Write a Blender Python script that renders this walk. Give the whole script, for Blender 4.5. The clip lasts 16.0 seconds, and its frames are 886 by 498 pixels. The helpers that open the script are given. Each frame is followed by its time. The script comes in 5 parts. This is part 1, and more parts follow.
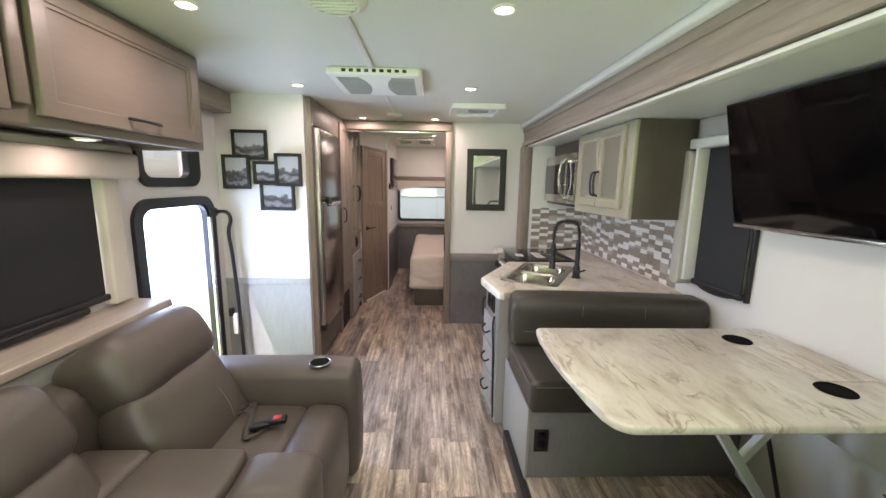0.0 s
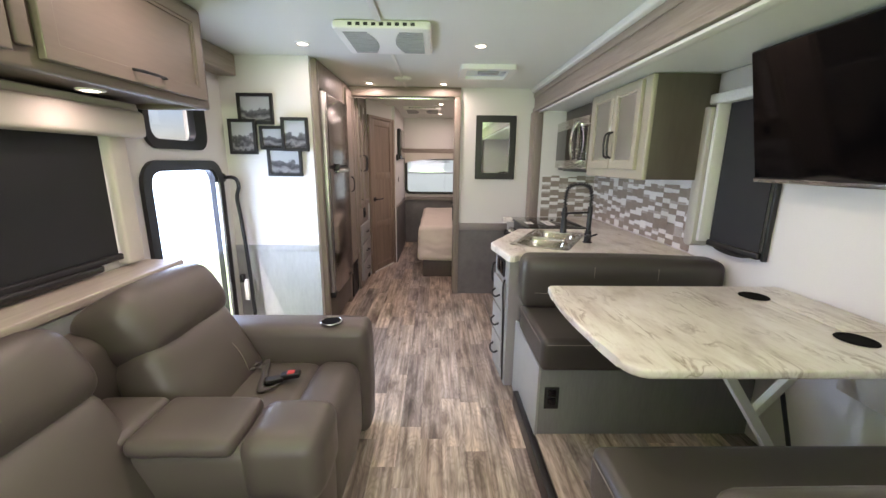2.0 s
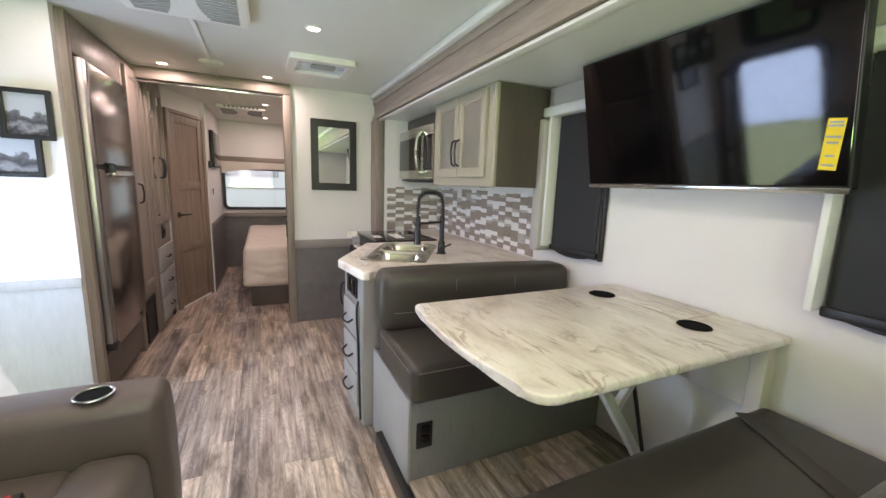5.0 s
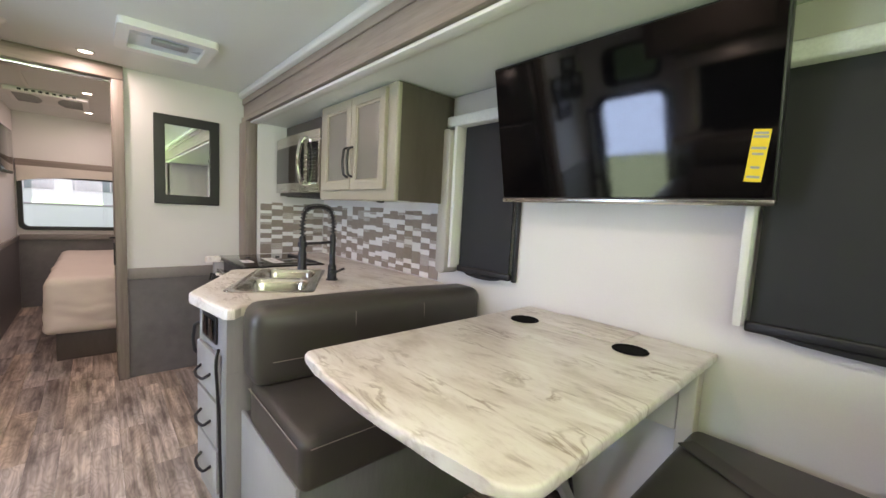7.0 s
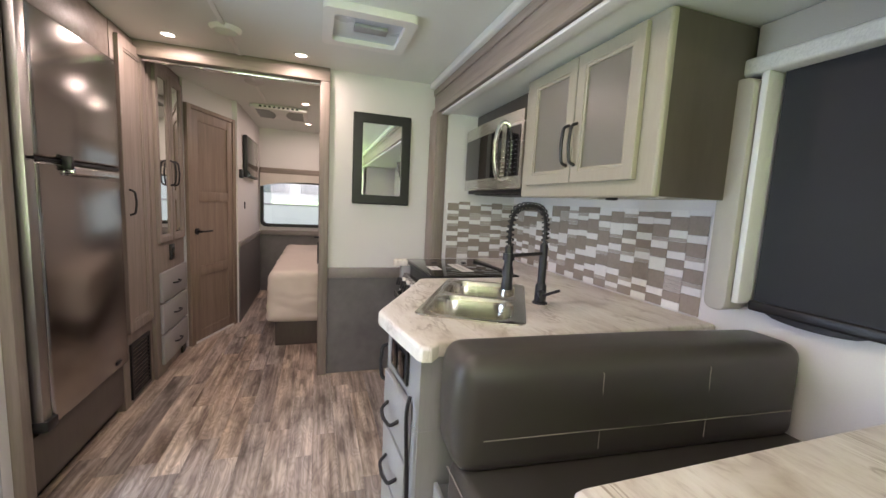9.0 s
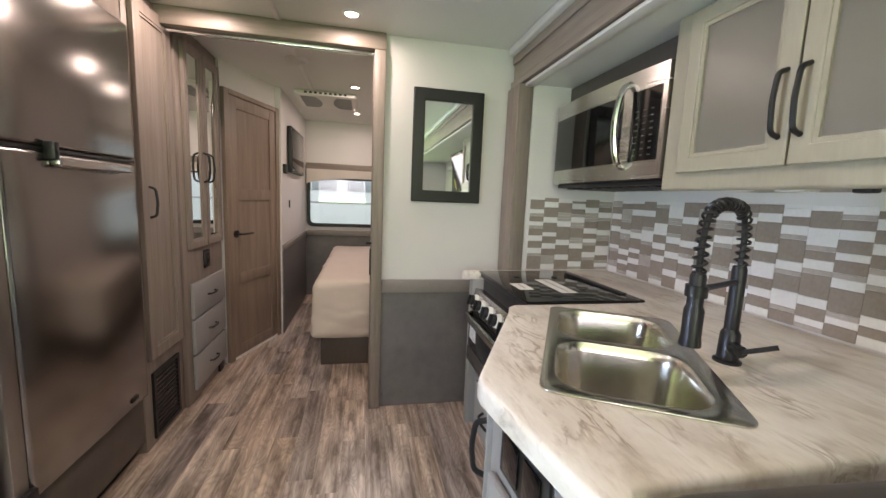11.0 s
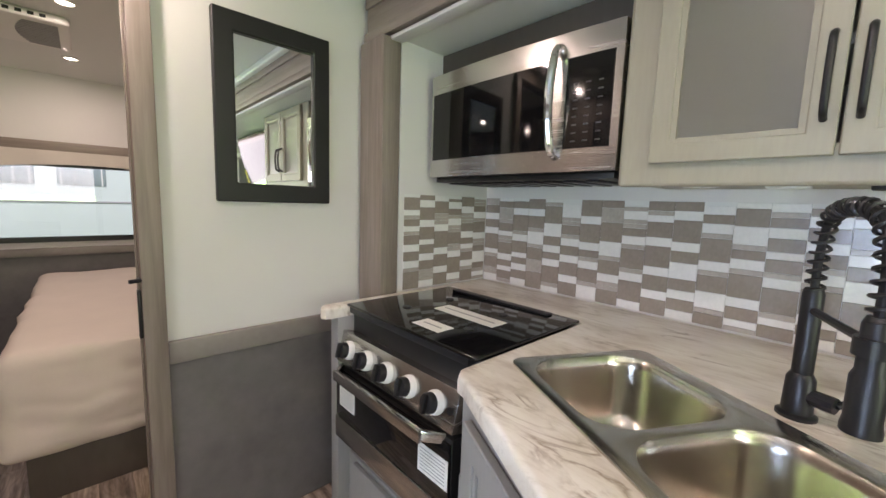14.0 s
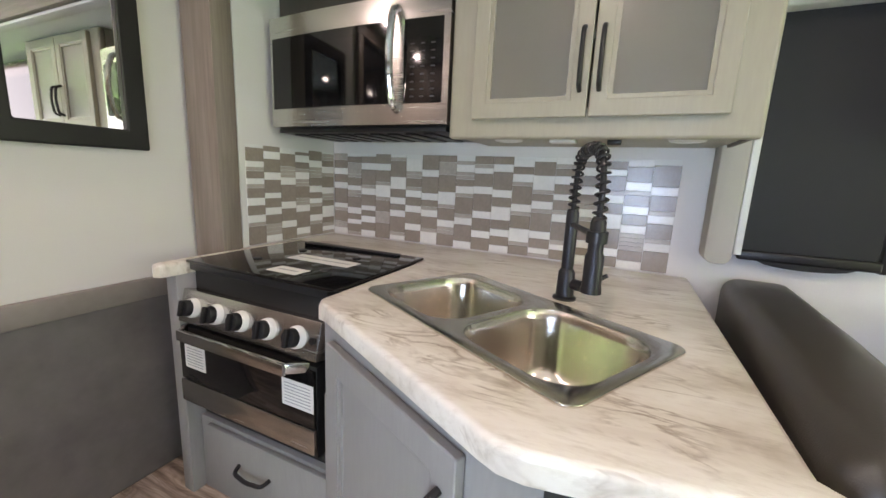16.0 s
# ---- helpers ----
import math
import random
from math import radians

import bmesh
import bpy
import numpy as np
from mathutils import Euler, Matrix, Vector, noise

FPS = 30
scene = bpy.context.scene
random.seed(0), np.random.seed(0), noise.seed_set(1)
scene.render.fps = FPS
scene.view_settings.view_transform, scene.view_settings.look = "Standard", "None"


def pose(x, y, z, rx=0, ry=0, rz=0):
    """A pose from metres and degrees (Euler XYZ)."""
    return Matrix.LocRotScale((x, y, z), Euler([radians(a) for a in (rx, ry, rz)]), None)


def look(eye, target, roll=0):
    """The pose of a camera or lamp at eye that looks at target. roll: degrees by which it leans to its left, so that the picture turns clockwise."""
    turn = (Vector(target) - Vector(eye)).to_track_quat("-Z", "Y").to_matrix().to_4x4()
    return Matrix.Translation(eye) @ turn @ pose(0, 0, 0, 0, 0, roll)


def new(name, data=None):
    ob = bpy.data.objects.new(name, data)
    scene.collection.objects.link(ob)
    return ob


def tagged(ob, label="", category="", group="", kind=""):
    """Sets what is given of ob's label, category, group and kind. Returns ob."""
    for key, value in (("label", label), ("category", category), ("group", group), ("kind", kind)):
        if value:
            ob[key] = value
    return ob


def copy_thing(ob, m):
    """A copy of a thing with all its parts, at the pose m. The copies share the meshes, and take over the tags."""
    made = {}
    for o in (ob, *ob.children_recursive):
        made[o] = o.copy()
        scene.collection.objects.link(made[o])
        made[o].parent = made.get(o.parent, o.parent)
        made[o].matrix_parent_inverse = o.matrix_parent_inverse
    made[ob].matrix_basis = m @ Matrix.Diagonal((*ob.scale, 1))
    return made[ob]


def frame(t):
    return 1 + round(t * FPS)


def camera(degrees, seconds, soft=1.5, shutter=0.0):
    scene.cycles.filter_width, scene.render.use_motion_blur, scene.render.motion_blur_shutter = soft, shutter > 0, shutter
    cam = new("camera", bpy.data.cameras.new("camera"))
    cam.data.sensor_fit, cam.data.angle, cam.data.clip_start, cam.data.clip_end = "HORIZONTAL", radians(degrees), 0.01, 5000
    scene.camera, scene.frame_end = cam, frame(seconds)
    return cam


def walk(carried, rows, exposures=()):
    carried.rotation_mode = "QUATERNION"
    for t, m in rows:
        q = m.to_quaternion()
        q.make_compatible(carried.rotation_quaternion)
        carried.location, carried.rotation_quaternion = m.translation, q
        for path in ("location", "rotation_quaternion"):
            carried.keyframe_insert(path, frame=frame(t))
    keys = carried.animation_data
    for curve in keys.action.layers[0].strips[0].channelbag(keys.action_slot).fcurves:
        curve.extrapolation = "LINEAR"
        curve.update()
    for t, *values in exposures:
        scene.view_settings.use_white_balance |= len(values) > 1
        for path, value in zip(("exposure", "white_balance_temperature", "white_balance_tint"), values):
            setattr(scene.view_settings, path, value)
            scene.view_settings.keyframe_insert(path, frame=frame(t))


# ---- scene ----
cam = camera(97.9, 16.0)
METRES, EYE, TILT, LEAN, TURN = 3.0, 1.49, 0.0, 0.0, -2.0
ROWS = [
    (0.0, 0.0, 0.0, 0.0, 0.16, -9.63, -0.95),
    (0.5, -0.0005, 0.0029, -0.0095, 0.3, -12.0, -0.93),
    (1.0, -0.0015, 0.0029, -0.0162, 0.52, -13.45, -0.87),
    (1.5, -0.0054, 0.0014, -0.0241, 0.87, -13.18, -0.73),
    (2.0, -0.0054, 0.001, -0.0329, 1.12, -12.76, -0.59),
    (2.5, -0.0039, 0.0029, -0.0457, 0.81, -12.29, -0.56),
    (3.0, -0.0078, 0.0083, -0.0599, -0.54, -12.1, -0.68),
    (3.5, -0.0174, 0.0267, -0.0709, -3.27, -12.19, -0.93),
    (4.0, -0.0362, 0.0591, -0.0689, -8.45, -11.88, -1.31),
    (4.5, -0.0385, 0.0826, -0.0582, -14.93, -11.01, -1.63),
    (5.0, -0.01, 0.1054, -0.0603, -22.59, -9.53, -1.92),
    (7.5, 0.0286, 0.2452, -0.0799, -40.44, -5.04, -3.08),
    (8.0, 0.0453, 0.287, -0.0792, -30.91, -5.65, -3.25),
    (8.5, 0.0428, 0.3391, -0.0824, -22.66, -6.33, -3.06),
    (9.0, 0.0334, 0.4086, -0.081, -15.89, -6.63, -2.87),
    (9.5, 0.0217, 0.4578, -0.0811, -9.74, -6.73, -2.61),
    (12.0, 0.0106, 0.7019, -0.0881, -9.94, -8.11, -2.19),
    (12.5, 0.0154, 0.7513, -0.0952, -16.45, -8.1, -2.14),
    (13.0, 0.0157, 0.7905, -0.0896, -23.99, -7.58, -2.08),
    (13.5, 0.0067, 0.8234, -0.0868, -32.43, -7.08, -1.97),
    (14.0, -0.014, 0.8383, -0.0826, -40.63, -6.88, -1.88),
    (14.5, -0.0324, 0.8348, -0.0859, -48.36, -7.32, -1.87),
    (15.0, -0.0413, 0.8264, -0.0914, -54.92, -8.34, -2.07),
    (15.5, -0.0448, 0.817, -0.0976, -59.86, -9.59, -2.34),
    (16.0, -0.0477, 0.8125, -0.1037, -62.82, -10.62, -2.53),
]
walk(cam, [(t, pose(0, 0, EYE, TILT, LEAN, TURN) @ pose(METRES * x, METRES * y, METRES * z, 90 + pitch, roll, yaw)) for t, x, y, z, yaw, pitch, roll in ROWS],
     exposures=[(0.0, -0.13, 6430, 28), (5.0, -0.06, 6430, 28), (9.0, -0.08, 6450, 27), (12.0, -0.08, 6450, 22), (16.0, -0.06, 6500, 23)])

# ---- world, sun, large lights ----
SUN_ELEV, SUN_AZ = 52.0, 205.0
world = bpy.data.worlds.new("sky_world")
scene.world = world
world.use_nodes = True
wn = world.node_tree.nodes
sky = wn.new("ShaderNodeTexSky")
sky.sky_type = "NISHITA"
sky.sun_disc = False
sky.sun_elevation = radians(SUN_ELEV)
sky.sun_rotation = radians(SUN_AZ)
wn["Background"].inputs["Strength"].default_value = 0.15
world.node_tree.links.new(sky.outputs["Color"], wn["Background"].inputs["Color"])
sun = new("sun", bpy.data.lights.new("sun", "SUN"))
sun.data.energy, sun.data.angle, sun.data.color = 4.0, radians(0.53), (1.0, 0.95, 0.88)
_a, _e = radians(SUN_AZ), radians(SUN_ELEV)
sun.matrix_world = look((math.sin(_a) * math.cos(_e) * 30, math.cos(_a) * math.cos(_e) * 30, math.sin(_e) * 30), (0, 0, 0))


def window_light(name, eye, target, w, h, power, colour, spread=180):
    """The sky's light, in the opening of a window."""
    d = bpy.data.lights.new(name, "AREA")
    d.shape, d.size, d.size_y, d.energy, d.color = "RECTANGLE", w, h, power, colour
    d.spread = radians(spread)
    ob = new(name, d)
    ob.matrix_world = look(eye, target)
    return ob


window_light("windscreen_daylight", (-0.3, -1.62, 1.40), (-0.3, 2.0, 1.0), 2.0, 0.85, 25, (1.0, 0.94, 0.97))
window_light("windscreen_lawn_light", (-0.3, -1.60, 1.05), (-0.3, -0.8, 2.09), 2.0, 0.2, 48, (0.50, 1.0, 0.24), 120)
window_light("door_daylight", (-1.588, 2.38, 1.035), (0.5, 2.38, 1.035), 0.65, 0.61, 18, (0.55, 0.75, 1.0), 165)
window_light("door_lawn_light", (-1.588, 2.38, 0.39), (0.5, 2.38, 0.39), 0.65, 0.66, 6.5, (0.78, 1.0, 0.62), 165)


def downlight_glow(x, y, power=5.0, z=2.078):
    d = bpy.data.lights.new("downlight_glow", "AREA")
    d.shape, d.size, d.energy, d.color = "DISK", 0.06, power, (1.0, 0.84, 0.70)
    ob = new("downlight_glow", d)
    ob.matrix_world = look((x, y, z), (x, y + 0.0001, 0))


for _x, _y in ((0.25, 1.45), (0.25, 2.59), (-0.845, 2.60), (-0.855, 1.49), (-0.64, 3.80), (0.04, 3.80), (0.03, 5.08), (0.03, 6.1), (-0.85, 0.3), (0.25, 0.3)):
    downlight_glow(_x, _y, 1.8 if (_x, _y) == (-0.845, 2.60) else 5.2)
downlight_glow(-1.26, 1.50, 1.0, 1.615)


# ---- materials ----
def mat(name, col, rough=0.5, metal=0.0, var=0.12, scale=6.0, bump=0.1, bscale=120.0, stretch=(1, 1, 1), fine=0.5, coat=0.0, rvar=0.1):
    """A painted, moulded or worn surface: two scales of mottling, fine relief."""
    m = bpy.data.materials.new(name)
    m.use_nodes = True
    t, n = m.node_tree, m.node_tree.nodes
    p = n["Principled BSDF"]
    co, mp = n.new("ShaderNodeTexCoord"), n.new("ShaderNodeMapping")
    mp.inputs["Scale"].default_value = stretch
    t.links.new(co.outputs["Object"], mp.inputs["Vector"])
    a, b = n.new("ShaderNodeTexNoise"), n.new("ShaderNodeTexNoise")
    a.inputs["Scale"].default_value, a.inputs["Detail"].default_value = scale, 4
    b.inputs["Scale"].default_value, b.inputs["Detail"].default_value = bscale, 3
    for k in (a, b):
        t.links.new(mp.outputs[0], k.inputs["Vector"])
    mx = n.new("ShaderNodeMix")
    mx.data_type = "FLOAT"
    mx.inputs[0].default_value = fine
    t.links.new(a.outputs["Fac"], mx.inputs[2])
    t.links.new(b.outputs["Fac"], mx.inputs[3])
    r = n.new("ShaderNodeValToRGB")
    r.color_ramp.elements[0].position, r.color_ramp.elements[1].position = 0.3, 0.7
    r.color_ramp.elements[0].color = (*[c * (1 - var) for c in col], 1)
    r.color_ramp.elements[1].color = (*[min(1, c * (1 + var)) for c in col], 1)
    t.links.new(mx.outputs[0], r.inputs[0])
    t.links.new(r.outputs[0], p.inputs["Base Color"])
    rr = n.new("ShaderNodeMapRange")
    rr.inputs[3].default_value, rr.inputs[4].default_value = max(0.02, rough - rvar), min(1, rough + rvar)
    t.links.new(a.outputs["Fac"], rr.inputs[0])
    t.links.new(rr.outputs[0], p.inputs["Roughness"])
    p.inputs["Metallic"].default_value = metal
    p.inputs["Coat Weight"].default_value = coat
    if bump:
        bp = n.new("ShaderNodeBump")
        bp.inputs["Strength"].default_value, bp.inputs["Distance"].default_value = bump, 0.002
        t.links.new(b.outputs["Fac"], bp.inputs["Height"])
        t.links.new(bp.outputs[0], p.inputs["Normal"])
    return m


def wood(name, dark, light, axis=2, rough=0.45, scale=1.0):
    """Grained laminate; axis is the way that the grain runs."""
    m = bpy.data.materials.new(name)
    m.use_nodes = True
    t, n = m.node_tree, m.node_tree.nodes
    p = n["Principled BSDF"]
    co, mp = n.new("ShaderNodeTexCoord"), n.new("ShaderNodeMapping")
    s = [26.0 * scale] * 3
    s[axis] = 1.6 * scale
    mp.inputs["Scale"].default_value = s
    info = n.new("ShaderNodeObjectInfo")
    add = n.new("ShaderNodeVectorMath")
    add.operation = "MULTIPLY_ADD"
    add.inputs[1].default_value = (37, 53, 71)
    t.links.new(info.outputs["Random"], add.inputs[0])
    t.links.new(co.outputs["Object"], add.inputs[2])
    t.links.new(add.outputs[0], mp.inputs["Vector"])
    a, b = n.new("ShaderNodeTexNoise"), n.new("ShaderNodeTexNoise")
    a.inputs["Scale"].default_value, a.inputs["Detail"].default_value, a.inputs["Distortion"].default_value = 1.0, 6, 0.6
    b.inputs["Scale"].default_value, b.inputs["Detail"].default_value = 5.0, 5
    t.links.new(mp.outputs[0], a.inputs["Vector"])
    t.links.new(mp.outputs[0], b.inputs["Vector"])
    mx = n.new("ShaderNodeMix")
    mx.data_type = "FLOAT"
    mx.inputs[0].default_value = 0.35
    t.links.new(a.outputs["Fac"], mx.inputs[2])
    t.links.new(b.outputs["Fac"], mx.inputs[3])
    r = n.new("ShaderNodeValToRGB")
    r.color_ramp.elements[0].position, r.color_ramp.elements[1].position = 0.32, 0.68
    r.color_ramp.elements[0].color, r.color_ramp.elements[1].color = (*dark, 1), (*light, 1)
    t.links.new(mx.outputs[0], r.inputs[0])
    t.links.new(r.outputs[0], p.inputs["Base Color"])
    p.inputs["Roughness"].default_value = rough
    bp = n.new("ShaderNodeBump")
    bp.inputs["Strength"].default_value, bp.inputs["Distance"].default_value = 0.12, 0.001
    t.links.new(b.outputs["Fac"], bp.inputs["Height"])
    t.links.new(bp.outputs[0], p.inputs["Normal"])
    return m


def node(t, kind, **inputs):
    """A node with its named inputs set."""
    n = t.nodes.new(kind)
    for k, v in inputs.items():
        n.inputs[k].default_value = v
    return n


def ramp(t, source, *stops):
    """A colour ramp on source: (place, colour) pairs."""
    n = t.nodes.new("ShaderNodeValToRGB")
    e = n.color_ramp.elements
    while len(e) < len(stops):
        e.new(0.5)
    for k, (p, c) in enumerate(stops):
        e[k].position, e[k].color = p, (*c, 1)
    t.links.new(source, n.inputs[0])
    return n.outputs[0]


def blend(t, kind, fac, a, b):
    n = t.nodes.new("ShaderNodeMix")
    n.data_type, n.blend_type = "RGBA", kind
    if isinstance(fac, float):
        n.inputs[0].default_value = fac
    else:
        t.links.new(fac, n.inputs[0])
    t.links.new(a, n.inputs[6])
    t.links.new(b, n.inputs[7])
    return n.outputs[2]


def plank_vinyl(name):
    """Printed oak: growth rings, streaks, dark smoky patches, every plank its own tone."""
    m = bpy.data.materials.new(name)
    m.use_nodes = True
    t = m.node_tree
    p = t.nodes["Principled BSDF"]
    co, info = t.nodes.new("ShaderNodeTexCoord"), t.nodes.new("ShaderNodeObjectInfo")
    off = t.nodes.new("ShaderNodeVectorMath")
    off.operation = "MULTIPLY_ADD"
    off.inputs[1].default_value = (37, 53, 71)
    t.links.new(info.outputs["Random"], off.inputs[0])
    t.links.new(co.outputs["Object"], off.inputs[2])

    def mapped(scale):
        n = node(t, "ShaderNodeMapping", Scale=scale)
        t.links.new(off.outputs[0], n.inputs["Vector"])
        return n.outputs[0]

    warp = node(t, "ShaderNodeTexNoise", Scale=1.0, Detail=2.0)
    t.links.new(mapped((9, 2.2, 9)), warp.inputs["Vector"])
    rings = node(t, "ShaderNodeMath")
    rings.operation = "MULTIPLY"
    rings.inputs[1].default_value = 22.0
    t.links.new(warp.outputs["Fac"], rings.inputs[0])
    saw = node(t, "ShaderNodeMath")
    saw.operation = "PINGPONG"
    saw.inputs[1].default_value = 0.5
    t.links.new(rings.outputs[0], saw.inputs[0])
    streak = node(t, "ShaderNodeTexNoise", Scale=1.0, Detail=5.0, Roughness=0.55)
    t.links.new(mapped((48, 2.4, 48)), streak.inputs["Vector"])
    patch = node(t, "ShaderNodeTexNoise", Scale=1.0, Detail=4.0, Roughness=0.6)
    t.links.new(mapped((11, 2.8, 11)), patch.inputs["Vector"])
    base = ramp(t, streak.outputs["Fac"], (0.28, (0.18, 0.14, 0.112)), (0.50, (0.40, 0.335, 0.29)), (0.70, (0.60, 0.53, 0.475)))
    grain = ramp(t, saw.outputs[0], (0.0, (0.62, 0.60, 0.58)), (0.35, (1.05, 1.05, 1.05)))
    smoke = ramp(t, patch.outputs["Fac"], (0.33, (0.36, 0.33, 0.32)), (0.47, (0.95, 0.95, 0.95)), (0.66, (1.35, 1.33, 1.30)))
    tone = ramp(t, info.outputs["Random"], (0.0, (0.62, 0.62, 0.66)), (0.35, (1.05, 0.97, 0.88)), (0.6, (0.80, 0.82, 0.88)), (1.0, (1.45, 1.38, 1.28)))
    last = blend(t, "MULTIPLY", 0.55, base, grain)
    last = blend(t, "MULTIPLY", 0.9, last, smoke)
    last = blend(t, "MULTIPLY", 1.0, last, tone)
    t.links.new(last, p.inputs["Base Color"])
    gloss = node(t, "ShaderNodeMapRange")
    gloss.inputs[3].default_value, gloss.inputs[4].default_value = 0.36, 0.24
    t.links.new(patch.outputs["Fac"], gloss.inputs[0])
    t.links.new(gloss.outputs[0], p.inputs["Roughness"])
    bp = node(t, "ShaderNodeBump", Strength=0.08, Distance=0.001)
    t.links.new(streak.outputs["Fac"], bp.inputs["Height"])
    t.links.new(bp.outputs[0], p.inputs["Normal"])
    return m


def marble(name):
    """Cream laminate with broken, smudged brown-grey veins running one way."""
    m = bpy.data.materials.new(name)
    m.use_nodes = True
    t = m.node_tree
    p = t.nodes["Principled BSDF"]
    co = t.nodes.new("ShaderNodeTexCoord")

    def mapped(scale, turn):
        n = node(t, "ShaderNodeMapping", Scale=scale, Rotation=(0, 0, radians(turn)))
        t.links.new(co.outputs["Object"], n.inputs["Vector"])
        return n.outputs[0]

    cloud = node(t, "ShaderNodeTexNoise", Scale=1.0, Detail=6.0, Roughness=0.6, Distortion=0.6)
    t.links.new(mapped((9, 3.2, 6), 32), cloud.inputs["Vector"])
    vein = node(t, "ShaderNodeTexNoise", Scale=1.0, Detail=5.0, Roughness=0.55, Distortion=0.9)
    t.links.new(mapped((15, 4.2, 9), 36), vein.inputs["Vector"])
    gate = node(t, "ShaderNodeTexNoise", Scale=9.0, Detail=3.0)
    t.links.new(mapped((1, 0.8, 1), 10), gate.inputs["Vector"])
    fine = node(t, "ShaderNodeTexNoise", Scale=1.0, Detail=8.0, Roughness=0.7)
    t.links.new(mapped((70, 16, 40), 34), fine.inputs["Vector"])
    base = ramp(t, cloud.outputs["Fac"], (0.28, (0.50, 0.435, 0.37)), (0.46, (0.70, 0.65, 0.585)), (0.65, (0.80, 0.765, 0.71)))
    line = ramp(t, vein.outputs["Fac"], (0.45, (1, 1, 1)), (0.490, (0.60, 0.54, 0.49)), (0.500, (0.48, 0.42, 0.37)), (0.545, (1, 1, 1)))
    here = ramp(t, gate.outputs["Fac"], (0.46, (0, 0, 0)), (0.66, (1, 1, 1)))
    speck = ramp(t, fine.outputs["Fac"], (0.32, (0.80, 0.77, 0.74)), (0.5, (1, 1, 1)))
    last = blend(t, "MULTIPLY", here, base, line)
    last = blend(t, "MULTIPLY", 0.8, last, speck)
    t.links.new(last, p.inputs["Base Color"])
    p.inputs["Roughness"].default_value = 0.3
    return m


def glow(name, col, strength):
    m = bpy.data.materials.new(name)
    m.use_nodes = True
    p = m.node_tree.nodes["Principled BSDF"]
    p.inputs["Base Color"].default_value = (0.9, 0.9, 0.9, 1)
    p.inputs["Emission Color"].default_value = (*col, 1)
    p.inputs["Emission Strength"].default_value = strength
    return m


def clear(name, col=(1, 1, 1), rough=0.0):
    m = bpy.data.materials.new(name)
    m.use_nodes = True
    p = m.node_tree.nodes["Principled BSDF"]
    p.inputs["Base Color"].default_value = (*col, 1)
    p.inputs["Roughness"].default_value = rough
    p.inputs["Transmission Weight"].default_value = 1.0
    p.inputs["IOR"].default_value = 1.45
    return m


M_WHITE = mat("wall_vinyl", (0.72, 0.70, 0.68), 0.55, var=0.03, scale=3, bump=0.05, bscale=300)
M_CEIL = mat("ceiling_vinyl", (0.70, 0.71, 0.68), 0.38, var=0.03, scale=3, bump=0.06, bscale=250)
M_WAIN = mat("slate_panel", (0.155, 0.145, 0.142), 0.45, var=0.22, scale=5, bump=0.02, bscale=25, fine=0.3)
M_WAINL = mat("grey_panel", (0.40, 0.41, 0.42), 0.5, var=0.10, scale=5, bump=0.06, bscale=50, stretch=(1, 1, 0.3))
M_WOODV = wood("grey_wood_upright", (0.19, 0.155, 0.13), (0.30, 0.25, 0.215), 2)
M_WOODY = wood("grey_wood_long", (0.22, 0.18, 0.15), (0.34, 0.285, 0.24), 1)
# Long-grain wood paled: daylight and reflection on the ledge are in the colour.
M_LEDGE = wood("daylit_wood_long", (0.40, 0.34, 0.29), (0.52, 0.46, 0.40), 1)
M_WOODX = wood("grey_wood_cross", (0.19, 0.155, 0.13), (0.30, 0.25, 0.215), 0)
M_CAP = mat("brown_grey_rail", (0.24, 0.215, 0.20), 0.42, var=0.08, scale=6, bump=0.03, bscale=40)
# Grey cabinet laminate darkened: the shade under the table is in the colour.
M_BENCHSHADE = mat("shaded_grey_laminate", (0.20, 0.20, 0.205), 0.42, var=0.10, scale=6, bump=0.05, bscale=60, stretch=(2, 2, 0.25))
# Taupe set darker to carry the shade on the wall cabinet's side.
M_TAUPESHADE = mat("shaded_taupe_panel", (0.09, 0.073, 0.06), 0.45, var=0.12, scale=3, bump=0.05, bscale=40, stretch=(1, 1, 0.25))
M_SAGE = mat("greige_cabinet", (0.35, 0.325, 0.25), 0.42, var=0.06, scale=10, bump=0.06, bscale=60, stretch=(2, 2, 0.3))
M_GREYCAB = mat("grey_cabinet", (0.31, 0.305, 0.30), 0.42, var=0.06, scale=10, bump=0.06, bscale=60, stretch=(2, 2, 0.3))
M_DOORWOOD = wood("brown_door_wood", (0.19, 0.14, 0.105), (0.29, 0.22, 0.17), 2)
M_FLOOR = plank_vinyl("floor_plank_vinyl")
M_FLOORBASE = mat("floor_joint", (0.1, 0.085, 0.075), 0.6)
M_LEATHER = mat("taupe_leather", (0.104, 0.087, 0.078), 0.38, var=0.08, scale=5, bump=0.25, bscale=420)
M_LEATHERD = mat("charcoal_leather", (0.052, 0.046, 0.040), 0.36, var=0.08, scale=5, bump=0.25, bscale=420)
M_STITCH = mat("grey_stitching", (0.24, 0.21, 0.185), 0.7, bump=0)
M_MARBLE = marble("marbled_laminate")
M_STEEL = mat("brushed_steel", (0.56, 0.55, 0.53), 0.24, 1.0, var=0.05, scale=3, bump=0.012, bscale=60, stretch=(1, 1, 30))
M_SINK = mat("sink_steel", (0.66, 0.62, 0.56), 0.2, 1.0, var=0.04, scale=3, bump=0.03, bscale=90, stretch=(8, 1, 1))
